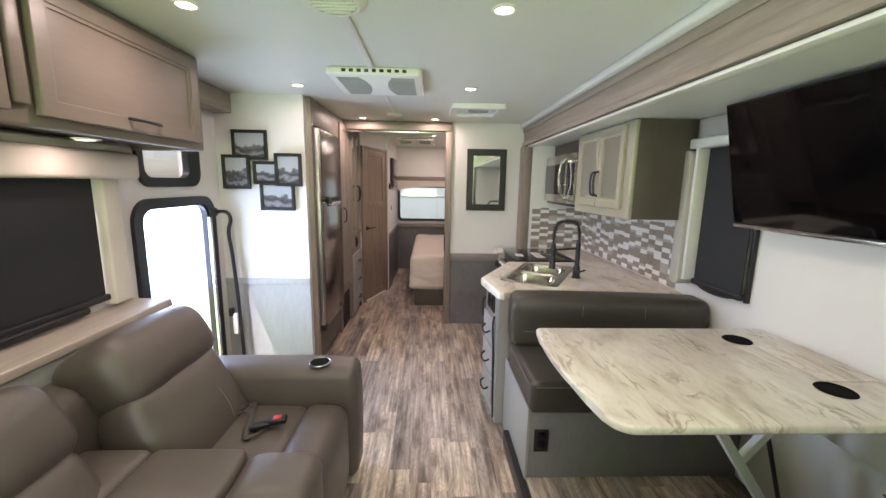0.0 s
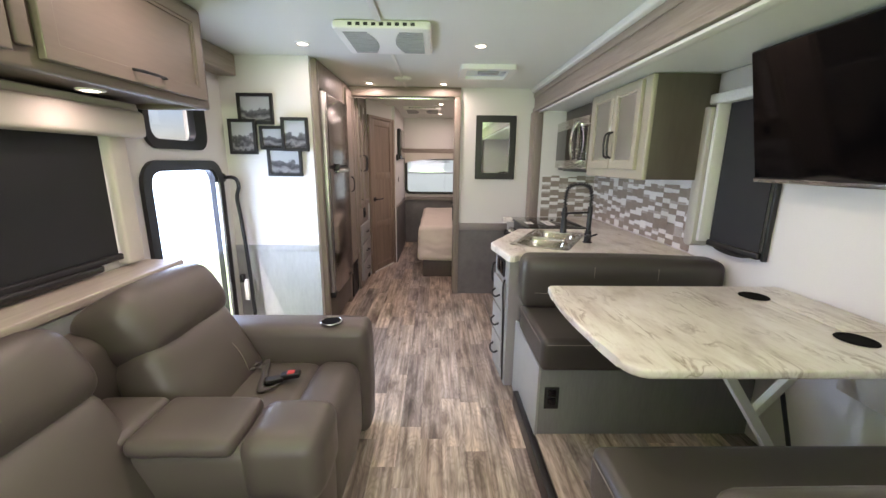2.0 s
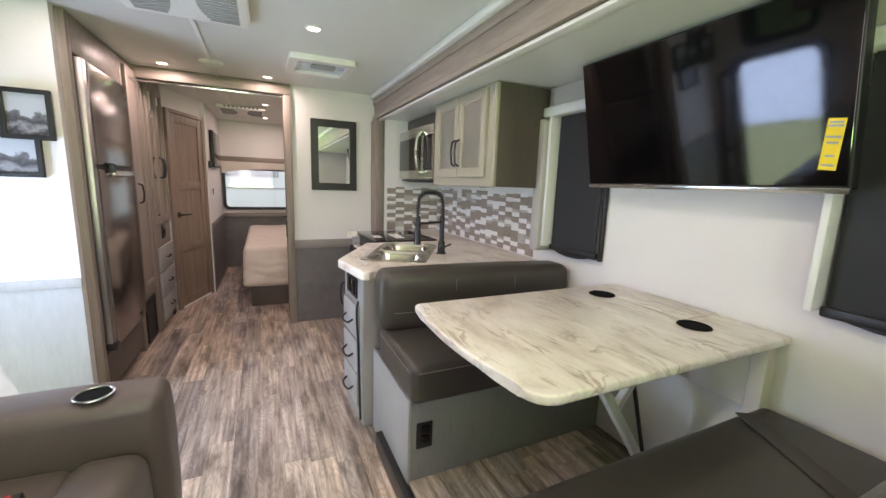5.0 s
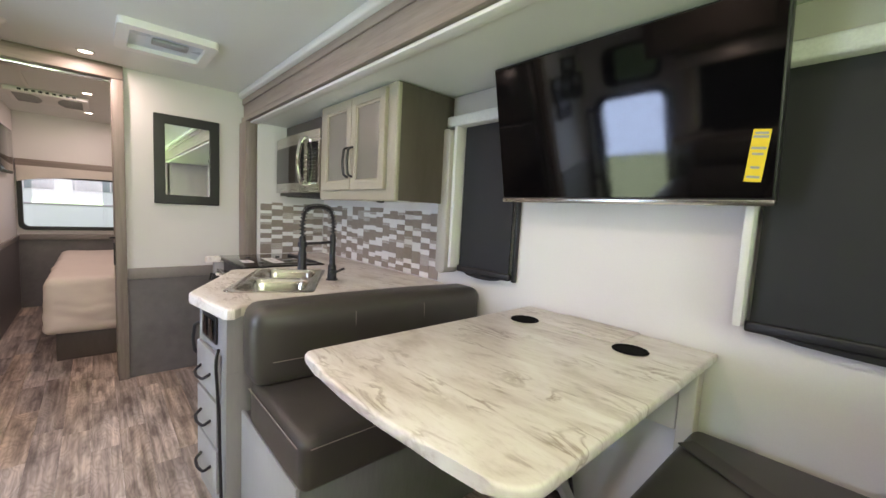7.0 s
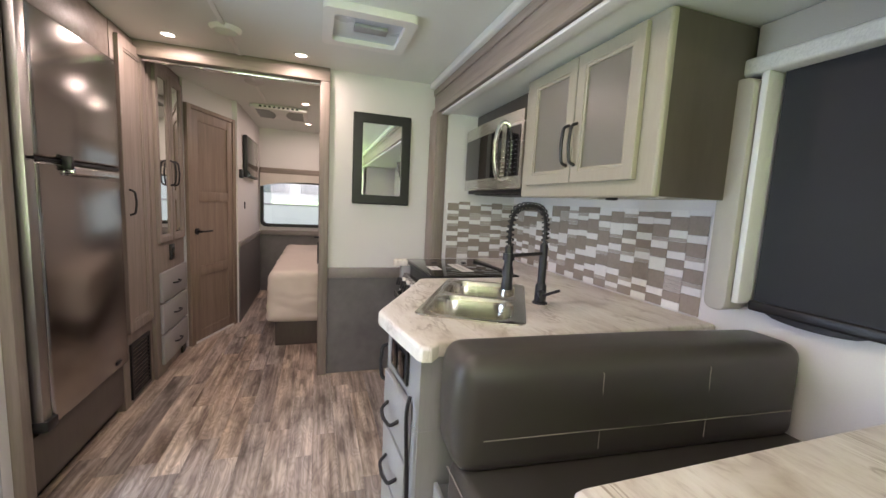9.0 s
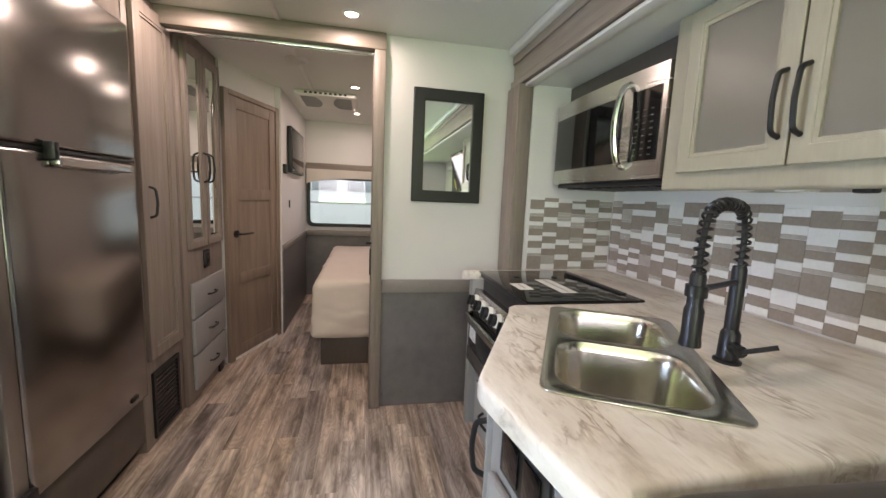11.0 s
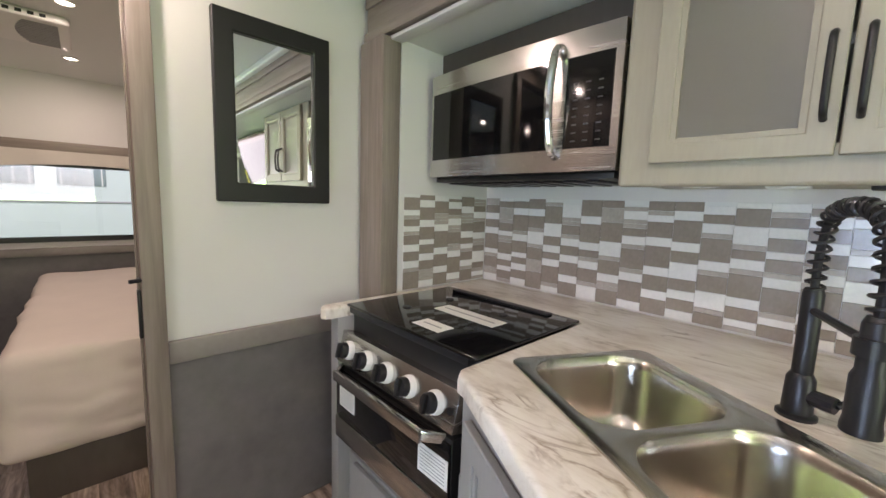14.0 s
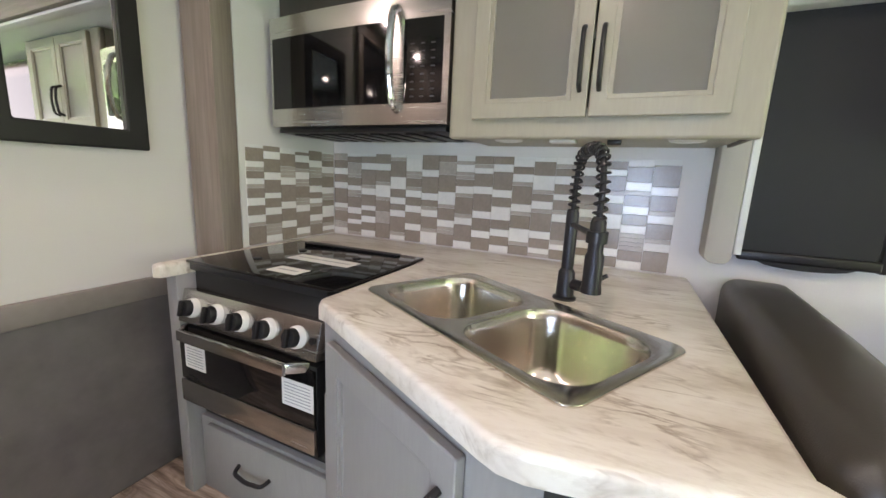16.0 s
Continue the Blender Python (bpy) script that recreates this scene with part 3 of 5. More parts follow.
for sh, (ya, yb) in enumerate(((1.52, 1.42), (1.56, 1.36))):
    pts = curve([(-0.86, ya + 0.07, 0.50), (-0.83, ya + 0.04, 0.488), (-0.79, ya + 0.075, 0.483), (-0.73, yb + 0.06, 0.482), (-0.67, yb + 0.08, 0.485)], 5)
    bm = bmesh.new()
    rows = [(bm.verts.new(p + Vector((0.008, 0.015, 0.004))), bm.verts.new(p + Vector((-0.008, -0.015, 0.0)))) for p in pts]
    for p, q in zip(rows, rows[1:]):
        bm.faces.new((p[0], p[1], q[1], q[0]))
    w = mesh("webbing", bm, M_WEB, belt)
    so = w.modifiers.new("thick", "SOLIDIFY")
    so.thickness = 0.003
box("buckle", -0.04, 0.04, -0.021, 0.021, -0.011, 0.013, M_BLACK, belt, 0.007, 3, pose(-0.636, 1.505, 0.494, 0, -6, 8))
box("button", -0.012, 0.020, -0.015, 0.015, 0.0, 0.0165, M_RED, belt, 0.003, 2, pose(-0.636, 1.505, 0.494, 0, -6, 8))
box("tongue", -0.04, 0.03, -0.02, 0.02, -0.01, 0.008, M_BLACK, belt, 0.004, 2, pose(-0.69, 1.475, 0.492, 0, 4, 30))

# window ledge, blind and valance behind the sofa
# Ledge wears the paled wood, so it reads as lit by the window.
ledge = tagged(box("window_ledge", -1.528, -1.325, -1.4, 1.965, 0.845, 0.885, M_LEDGE, None, 0.008, 3), "wood-grain ledge under the window behind the sofa", "ledge")
structure(box("wall_ledge_front", -1.527, -1.34, -1.4, 1.95, 0, 0.844, M_WAINL, bevel=0), "grey panel under the window ledge")
blind = thing("roller_blind", (-1.5, 1.0, 0.93), "charcoal roller blind drawn down over the window", "blind")
box("cloth", -1.515, -1.509, 0.10, 1.79, 0.95, 1.56, M_SHADE, blind, 0.0)
box("bottom_bar", -1.522, -1.495, 0.08, 1.81, 0.925, 0.955, M_BLACK, blind, 0.008, 3)
soft("bottom_pad", -1.512, -1.485, 0.30, 1.68, 0.897, 0.928, M_BLACK, blind, 0.01, 0.004)
surround = thing("window_surround", (-1.5, 1.0, 0.9), "cream padded window side panel and valance", "valance")
box("side_panel", -1.528, -1.47, 1.80, 1.90, 0.90, 1.50, M_CREAM, surround, 0.012, 3)
box("valance", -1.528, -1.40, -0.2, 1.95, 1.485, 1.605, M_CREAM, surround, 0.02, 3)
box("header", -1.528, -1.44, -0.2, 1.96, 1.606, 1.640, M_CREAM, surround, 0.008, 3)

# overhead cabinet above the sofa
oc = thing("overhead_cabinet", (-1.35, 1.0, 1.635), "grey-brown wood overhead cabinet with lift-up doors", "cabinet")
box("body", -1.529, -1.185, -0.6, 2.06, 1.655, 2.086, M_OVER, oc, 0.004)
box("front_frame", -1.20, -1.165, -0.6, 2.085, 1.632, 2.086, M_OVER, oc, 0.012, 3)
box("end_post", -1.529, -1.172, 2.06, 2.10, 1.632, 2.086, M_OVER, oc, 0.012, 3)
for y0, y1 in ((1.225, 2.02), (0.28, 1.135)):
    panel_door("door", oc, y0, y1, 1.668, 2.05, on_x(-1.165, 1), M_OVER, None, 0.05, 0.026)
    handle(oc, (-1.14, y1 - 0.465, 1.712), (-1.14, y1 - 0.305, 1.712), (0.03, 0, -0.004))
box("slot_trim", -1.165, -1.148, 1.155, 1.205, 1.69, 2.05, M_OVER, oc, 0.008, 3)
shelf = tagged(box("wall_bulkhead", -1.528, -1.40, 2.102, 2.88, 1.95, 2.087, M_WOODY, None, 0.01, 3), "wood bulkhead trim above the entry door")
structure(shelf)


def puck(base, r=0.042, lit=True, down=0.0):
    ob = thing("downlight", base, "round recessed warm LED ceiling light" if lit else "round unlit puck light under the cabinet", "lamp", "ceiling lights" if lit else "cabinet puck lights")
    lathe("rim", [(r * 0.74, -0.003), (r * 0.80, -0.007), (r, -0.005), (r * 1.06, -0.0004)], M_PLAST, ob, base)
    lathe("lens", [(0.001, -0.0045), (r * 0.5, -0.0044), (r * 0.75, -0.003)], M_LED if lit else M_PLAST, ob, base)
    return ob


for x, y in ((0.25, 1.45), (0.25, 2.59), (-0.845, 2.60), (-0.855, 1.49), (-0.64, 3.80), (0.04, 3.80), (0.03, 5.08), (0.03, 6.1), (-0.85, 0.3), (0.25, 0.3)):
    puck((x, y, H))
puck((-1.26, 1.50, 1.631))
puck((-1.26, 0.50, 1.631))

# ---- entry door ----
door = thing("entry_door", (-1.53, 2.42, 0.02), "entry door with black rounded frame and bright glass", "door")
ring("frame", round_rect(2.012, 2.77, 0.0, 1.383, 0.13), round_rect(2.075, 2.70, 0.06, 1.335, 0.09), -0.02, 0.022, M_BLACK, door, on_x(-1.53, 1))
ring("inner_seal", round_rect(2.075, 2.70, 0.06, 1.335, 0.09), round_rect(2.086, 2.684, 0.075, 1.323, 0.08), -0.028, 0.012, M_BLACKMETAL, door, on_x(-1.53, 1))
g = prism("pane", round_rect(2.065, 2.695, 0.065, 1.332, 0.09), -0.034, -0.030, M_GLASS, door, m=on_x(-1.53, 1))
g.visible_shadow = False
box("screen_edge", -1.51, -1.49, 2.665, 2.69, 0.06, 1.24, M_STEEL, door, 0.004)
transom = thing("transom_window", (-1.53, 2.4, 1.45), "small black-framed window above the entry door", "window")
ring("frame", round_rect(2.085, 2.635, 1.445, 1.82, 0.09), round_rect(2.128, 2.515, 1.497, 1.78, 0.055), -0.02, 0.02, M_BLACK, transom, on_x(-1.53, 1))
g = prism("pane", round_rect(2.12, 2.53, 1.49, 1.79, 0.055), -0.034, -0.030, M_GLASS, transom, m=on_x(-1.53, 1))
g.visible_shadow = False
rail = thing("grab_rail", (-1.42, 2.80, 0.3), "black steel grab rail beside the entry door", "rail")
tube("bar", curve([(-1.525, 2.80, 1.265), (-1.47, 2.80, 1.268), (-1.435, 2.80, 1.25), (-1.425, 2.80, 1.2), (-1.445, 2.80, 1.12), (-1.43, 2.80, 0.95), (-1.41, 2.80, 0.60), (-1.40, 2.80, 0.2), (-1.40, 2.80, 0.0)], 6), 0.013, M_BLACKMETAL, rail)
lathe("flange", [(0.03, 0), (0.03, 0.008), (0.018, 0.014)], M_BLACKMETAL, rail, (-1.529, 2.80, 1.265), m=pose(0, 0, 0, 0, 90, 0))
box("latch", -1.45, -1.415, 2.77, 2.795, 0.36, 0.52, M_PLAST, rail, 0.006)
box("latch_grip", -1.47, -1.44, 2.76, 2.80, 0.50, 0.56, M_BLACK, rail, 0.006)


# picture frames
def picture(x0, x1, z0, z1, depth, seed):
    y = 2.8815 - depth
    ob = thing("picture_frame", ((x0 + x1) / 2, 2.88, z0), "black-framed grey mountain photograph on the wall", "picture", "framed photographs")
    w = 0.022
    fr = ring("frame", [(x1, z1), (x0, z1), (x0, z0), (x1, z0)], [(x1 - w, z1 - w), (x0 + w, z1 - w), (x0 + w, z0 + w), (x1 - w, z0 + w)], 0.0, 0.022, M_BLACK, ob, on_y(y, -1))
    b = fr.modifiers.new("edge", "BEVEL")
    b.width, b.segments = 0.003, 2
    pm = bpy.data.materials.new("mountain_print")
    pm.use_nodes = True
    t, n = pm.node_tree, pm.node_tree.nodes
    co, mp = n.new("ShaderNodeTexCoord"), node(t, "ShaderNodeMapping", Location=(seed * 3.7, seed, seed * 1.3))
    nz = node(t, "ShaderNodeTexNoise", Scale=(11, 16, 8, 13, 9)[seed - 1], Detail=9.0, Roughness=0.6, Distortion=0.3)
    t.links.new(co.outputs["Object"], mp.inputs["Vector"])
    t.links.new(mp.outputs[0], nz.inputs["Vector"])
    sep = n.new("ShaderNodeSeparateXYZ")
    t.links.new(co.outputs["Generated"], sep.inputs[0])
    ridge = n.new("ShaderNodeMath")
    ridge.operation = "MULTIPLY_ADD"
    ridge.inputs[1].default_value = 0.9
    t.links.new(nz.outputs["Fac"], ridge.inputs[0])
    t.links.new(sep.outputs["Z"], ridge.inputs[2])
    last = ramp(t, ridge.outputs[0], (0.30, (0.20, 0.20, 0.21)), (0.48, (0.05, 0.05, 0.055)), (0.62, (0.26, 0.26, 0.27)), (0.78, (0.06, 0.06, 0.065)), (0.93, (0.14, 0.145, 0.15)), (0.98, (0.42, 0.44, 0.46)))
    t.links.new(last, n["Principled BSDF"].inputs["Base Color"])
    n["Principled BSDF"].inputs["Roughness"].default_value = 0.15
    prism("print", [(x0 + w, z0 + w), (x1 - w, z0 + w), (x1 - w, z1 - w), (x0 + w, z1 - w)], 0.001, 0.010, pm, ob, m=on_y(y, -1))


picture(-1.412, -1.164, 1.634, 1.842, 0.0, 1)
picture(-1.482, -1.288, 1.428, 1.668, 0.018, 2)
picture(-1.275, -1.095, 1.462, 1.626, 0.0, 3)
picture(-1.114, -0.923, 1.452, 1.683, 0.018, 4)
picture(-1.232, -0.985, 1.276, 1.478, 0.004, 5)

# ---- fridge wall ----
fs = thing("fridge_surround", (-1.2, 3.3, 0), "grey-brown wood cabinet around the fridge", "cabinet")
box("side_panel", -1.50, -0.868, 2.932, 2.985, 0, H - 0.003, M_WOODV, fs, 0.004)
box("top_panel", -1.50, -0.868, 2.985, 3.70, 1.90, H - 0.003, M_WOODX, fs, 0.004)
box("base_panel", -1.50, -0.868, 2.985, 3.70, 0.06, 0.285, M_TAUPESHADE, fs, 0.004)
box("toe_kick", -1.50, -0.91, 2.985, 3.70, 0.0, 0.059, M_BLACK, fs, 0.002)
fr = thing("refrigerator", (-1.15, 3.34, 0.29), "dark stainless two-door refrigerator", "refrigerator")
box("body", -1.45, -0.885, 2.99, 3.69, 0.29, 1.895, M_BLACK, fr, 0.004)
box("freezer_door", -0.884, -0.835, 3.05, 3.685, 1.348, 1.885, M_FRIDGE, fr, 0.012, 3)
box("fridge_door", -0.884, -0.835, 3.05, 3.685, 0.30, 1.332, M_FRIDGE, fr, 0.012, 3)
box("edge_grip", -0.884, -0.840, 2.995, 3.047, 0.34, 1.885, M_GRIP, fr, 0.004, 2)
box("foot_grip", -0.884, -0.825, 2.99, 3.06, 0.30, 0.345, M_BLACK, fr, 0.008)
box("handle", -0.835, -0.805, 3.22, 3.60, 1.29, 1.325, M_STEEL, fr, 0.008, 3)
box("latch", -0.84, -0.805, 3.20, 3.222, 1.31, 1.365, M_BLACK, fr, 0.005)
box("hinge_line", -0.862, -0.84, 3.0, 3.685, 1.334, 1.346, M_BLACK, fr, 0.0)
box("badge", -0.845, -0.832, 3.55, 3.60, 0.33, 0.35, M_BLACK, fr, 0.002)
pan = thing("pantry_cabinet", (-1.15, 3.9, 0), "tall grey-brown wood pantry cabinet with vent grille", "cabinet")
box("body", -1.50, -0.866, 3.703, 4.10, 0.0, H - 0.003, M_WOODV, pan, 0.003)
panel_door("door", pan, 3.745, 4.07, 0.43, 2.04, on_x(-0.866, 1), M_WOODV, None, 0.055, 0.022)
handle(pan, (-0.845, 3.80, 1.10), (-0.845, 3.80, 1.24), (0.03, 0, 0))
ring("grille_frame", [(4.03, 0.36), (3.77, 0.36), (3.77, 0.03), (4.03, 0.03)], [(4.01, 0.34), (3.79, 0.34), (3.79, 0.05), (4.01, 0.05)], 0, 0.012, M_BLACK, pan, on_x(-0.866, 1))
for k in range(12):
    box("slat", -0.866, -0.858, 3.79, 4.01, 0.058 + k * 0.0235, 0.068 + k * 0.0235, M_BLACK, pan, 0.0)
tall = thing("linen_cabinet", (-1.1, 4.4, 0), "tall grey cabinet with mirrored doors and three drawers", "cabinet")
box("body", -1.50, -0.845, 4.103, 4.69, 0.0, H - 0.003, M_WOODV, tall, 0.003)
for y0, y1, hy in ((4.16, 4.405, 4.375), (4.415, 4.66, 4.445)):
    panel_door("door", tall, y0, y1, 0.90, 2.02, on_x(-0.845, 1), M_WOODV, M_MIRROR, 0.04, 0.02)
    handle(tall, (-0.824, hy, 1.28), (-0.824, hy, 1.45), (0.032, 0, 0))
for z0 in (0.50, 0.285, 0.07):
    slab_front("drawer", tall, 4.17, 4.66, z0, z0 + 0.20, on_x(-0.845, 1), M_GREYCAB, 0.022)
    handle(tall, (-0.824, 4.36, z0 + 0.10), (-0.824, 4.47, z0 + 0.10), (0.025, 0, 0))
box("switch_plate", -0.845, -0.832, 4.37, 4.45, 0.76, 0.87, M_BLACK, tall, 0.004)
box("switch_rocker", -0.834, -0.827, 4.39, 4.43, 0.785, 0.845, M_GLOSS, tall, 0.003)
box("floor_outlet", -0.845, -0.83, 4.55, 4.62, 0.005, 0.065, M_BLACK, tall, 0.004)

# angled bathroom door
A, B = Vector((-0.822, 4.70, 0)), Vector((-0.60, 5.30, 0))
d = (B - A).normalized()
nrm = Vector((d.y, -d.x, 0))
MD = Matrix(((d.x, 0, nrm.x, A.x), (d.y, 0, nrm.y, A.y), (0, 1, 0, 0), (0, 0, 0, 1)))
L = (B - A).length
structure(prism("wall_bathroom", [(0, 0), (L, 0), (L, H), (0, H)], -0.05, -0.012, M_WHITE, m=MD), "white wall around the bathroom door")
bd = thing("bathroom_door", tuple(A + d * 0.3), "brown wood three-panel bathroom door, closed", "door")
prism("slab", [(0.05, 0.02), (L - 0.05, 0.02), (L - 0.05, 1.88), (0.05, 1.88)], -0.011, 0.004, M_DOORWOOD, bd, m=MD)
for v0, v1 in ((0.02, 0.10), (0.56, 0.64), (1.17, 1.25), (1.80, 1.88)):
    prism("rail", [(0.10, v0), (L - 0.10, v0), (L - 0.10, v1), (0.10, v1)], 0.004, 0.012, M_DOORWOOD, bd, 0.002, m=MD)
for u0, u1 in ((0.05, 0.125), (L - 0.125, L - 0.05)):
    prism("stile", [(u0, 0.02), (u1, 0.02), (u1, 1.88), (u0, 1.88)], 0.004, 0.0135, M_DOORWOOD, bd, 0.002, m=MD)
for pts in ([(0.0, 0), (0.046, 0), (0.046, 1.915), (0.0, 1.915)], [(L - 0.046, 0), (L, 0), (L, 1.915), (L - 0.046, 1.915)], [(0.047, 1.883), (L - 0.047, 1.883), (L - 0.047, 1.915), (0.047, 1.915)]):
    prism("casing", pts, -0.011, 0.02, M_DOORWOOD, bd, 0.003, m=MD)
prism("sill", [(0.05, 0.0), (L - 0.05, 0.0), (L - 0.05, 0.018), (0.05, 0.018)], -0.011, 0.012, M_PLAST, bd, m=MD)
hp = MD @ Vector((0.09, 0.93, 0.014))
tube("lever", [hp, hp + nrm * 0.045, hp + nrm * 0.05 + d * 0.02, hp + nrm * 0.05 + d * 0.12], 0.008, M_BLACKMETAL, bd)
lathe("rose", [(0.026, 0), (0.026, 0.008)], M_BLACKMETAL, bd, m=Matrix.Translation(hp) @ nrm.to_track_quat("Z", "Y").to_matrix().to_4x4())

# ---- bedroom ----
bed = thing("bed", (0.35, 5.5, 0), "bed with cream bedspread on a dark wooden base", "bed")
box("base", -0.18, 0.92, 4.60, 6.5, 0, 0.22, M_TAUPESHADE, bed, 0.005)
bm = box_bm(-0.24, 0.935, 4.535, 6.55, 0.215, 0.64, 0.05, 4)
bmesh.ops.subdivide_edges(bm, edges=[e for e in bm.edges if e.calc_length() > 0.1], cuts=26, use_grid_fill=True)
for v in bm.verts:
    c = v.co.copy()
    drop = max(0.0, (0.6 - c.z) / 0.4)
    w = noise.noise(Vector((c.x * 7, c.y * 7, c.z * 1.5))) * 0.03 * drop + noise.noise(c * 5) * 0.018 + abs(noise.noise(Vector((c.x * 5, c.y * 15, c.z * 10)))) * 0.026
    v.co += Vector((c.x - 0.35, c.y - 5.5, 0.3)).normalized() * (w - 0.02 * (1 - drop))
    if c.z < 0.23:
        v.co.z += noise.noise(Vector((c.x * 5, c.y * 5, 3))) * 0.02
mesh("bedspread", bm, M_BED, bed)
rw = thing("rear_window", (0.1, 6.70, 0.86), "black-framed rear window behind the bed", "window")
ring("frame", round_rect(-0.555, 0.775, 0.845, 1.455, 0.07), round_rect(-0.515, 0.735, 0.885, 1.415, 0.05), -0.01, 0.025, M_BLACK, rw, on_y(6.70, -1))
g = prism("pane", round_rect(-0.53, 0.75, 0.87, 1.43, 0.05), -0.034, -0.030, M_GLASS, rw, m=on_y(6.70, -1))
g.visible_shadow = False
val = thing("window_valance", (0.1, 6.68, 1.38), "cream fabric valance with an arched lower edge", "valance")
pts = [(-0.55, 1.53), (-0.55, 1.36)] + [(-0.55 + 1.32 * k / 16, 1.36 + 0.075 * math.sin(math.pi * k / 16) ** 0.7) for k in range(1, 16)] + [(0.77, 1.36), (0.77, 1.53)]
prism("cloth", pts, 0.026, 0.05, M_CREAM, val, m=on_y(6.70, -1))
tv2 = thing("bedroom_television", (-0.55, 5.9, 1.42), "small black flat television on the bedroom wall", "television")
box("case", -0.565, -0.525, 5.55, 6.25, 1.42, 1.83, M_BLACK, tv2, 0.006)
box("screen", -0.527, -0.523, 5.565, 6.235, 1.44, 1.815, M_GLOSS, tv2, 0.001)
th = tagged(box("thermostat", -0.569, -0.54, 5.36, 5.44, 1.40, 1.48, M_BLACK, None, 0.006), "small black wall thermostat", "thermostat")
th2 = tagged(box("wall_switch", -0.569, -0.562, 5.62, 5.66, 1.10, 1.17, M_BLACK, None, 0.003), "small black wall switch", "switch")
pd = thing("pocket_door", (0.19, 4.02, 0), "edge of a wooden pocket door with black latch", "door")
box("leaf", 0.150, 0.1545, 4.005, 4.035, 0.02, 1.98, M_WOODV, pd, 0.001)
box("latch_plate", 0.145, 0.1545, 3.96, 3.985, 0.80, 0.95, M_BLACK, pd, 0.003)
tube("latch_lever", [(0.15, 3.965, 0.985), (0.15, 3.93, 0.985), (0.125, 3.925, 0.985)], 0.006, M_BLACKMETAL, pd)

# mirror on the partition
mir = thing("wall_mirror", (0.567, 3.98, 1.22), "wall mirror in a wide black textured frame", "mirror")
fo = ring("frame", [(0.766, 1.838), (0.368, 1.838), (0.368, 1.222), (0.766, 1.222)], [(0.702, 1.774), (0.432, 1.774), (0.432, 1.286), (0.702, 1.286)], 0.0, 0.026, M_BLACK, mir, on_y(3.9895, -1))
b = fo.modifiers.new("edge", "BEVEL")
b.width, b.segments = 0.006, 3
prism("glass", [(0.432, 1.286), (0.702, 1.286), (0.702, 1.774), (0.432, 1.774)], 0.002, 0.010, M_MIRROR, mir, m=on_y(3.9895, -1))

# ---- dinette ----
rs = thing("dinette_bench", (1.0, 1.9, 0.09), "dinette bench with charcoal leather cushions on a grey base", "bench")
# Front in the darkened grey for its shade; end panel keeps the plain grey.
box("base", 0.482, 1.52, 1.645, 2.19, 0.089, 0.445, M_BENCHSHADE, rs, 0.004)
box("end_panel", 0.468, 0.481, 1.64, 2.19, 0.0, 0.455, M_GREYCAB, rs, 0.003)
soft("seat", 0.468, 1.52, 1.60, 2.09, 0.45, 0.61, M_LEATHERD, rs, 0.028, 0.006, wr=0.002)
lean = pose(0.5, 2.0, 0.60, -1, 0, -4.5) @ pose(-0.5, 0, 0)
soft("backrest", 0.458, 1.515, -0.005, 0.185, 0.0, 0.292, M_LEATHERD, rs, 0.045, 0.010, m=lean, wr=0.003)
for x in (0.83, 1.16):
    stitch(rs, [lean @ Vector((x, -0.012 + (0.05 if k == 6 else 0), 0.05 + 0.235 * k / 6)) for k in range(7)])
stitch(rs, [lean @ Vector((0.52 + 0.95 * k / 8, -0.013, 0.10)) for k in range(9)])
stitch(rs, [(0.462, 1.62 + 0.45 * k / 6, 0.590) for k in range(7)])
stitch(rs, [(0.49 + 1.0 * k / 8, 1.592, 0.590) for k in range(9)])
out = thing("power_outlet", (0.54, 1.64, 0.24), "black double power outlet on the bench base", "outlet")
box("plate", 0.505, 0.575, 1.636, 1.6445, 0.235, 0.35, M_BLACK, out, 0.004)
for z in (0.262, 0.305):
    box("socket", 0.522, 0.558, 1.632, 1.637, z, z + 0.032, M_GLOSS, out, 0.004)
fsb = thing("dinette_bench", (1.0, 0.7, 0.09), "dinette bench with charcoal leather seat near the table", "bench")
box("base", 0.482, 1.52, 0.42, 0.90, 0.089, 0.445, M_GREYCAB, fsb, 0.004)
soft("seat", 0.43, 1.50, 0.46, 0.955, 0.45, 0.61, M_LEATHERD, fsb, 0.03, 0.006, wr=0.002)
soft("backrest", 0.40, 1.50, 0.34, 0.50, 0.60, 0.925, M_LEATHERD, fsb, 0.04, 0.01, wr=0.003)
stitch(fsb, [(0.424, 0.50 + 0.42 * k / 6, 0.590) for k in range(7)])
strap = tagged(box("lap_belt", -0.03, 0.03, -0.22, 0.22, 0.0, 0.004, M_WEB, None, 0.001, 2, pose(1.25, 0.74, 0.616, 0, 0, -28)), "dark grey lap belt lying across the bench seat", "seat belt")

tab = thing("dinette_table", (1.0, 1.28, 0.09), "marbled laminate table top with white folding legs", "table")
o = [(1.515, 1.635), (0.505, 1.635)]
o += [(0.505 - 0.03 * math.sin(radians(a)), 1.605 + 0.03 * math.cos(radians(a))) for a in (30, 60, 90)]
o += [(0.475 - 0.026 * math.sin(math.pi * k / 8) + 0.02 * k / 8, 1.605 - 0.61 * k / 8) for k in range(1, 8)]
o += [(0.565 - 0.07 * math.cos(radians(a)), 0.985 - 0.07 * math.sin(radians(a))) for a in (0, 20, 40, 60, 80, 95)]
o += [(1.515, 0.915)]
prism("top", o, 0.832, 0.860, M_MARBLE, tab, bevel=0.008, seg=3)
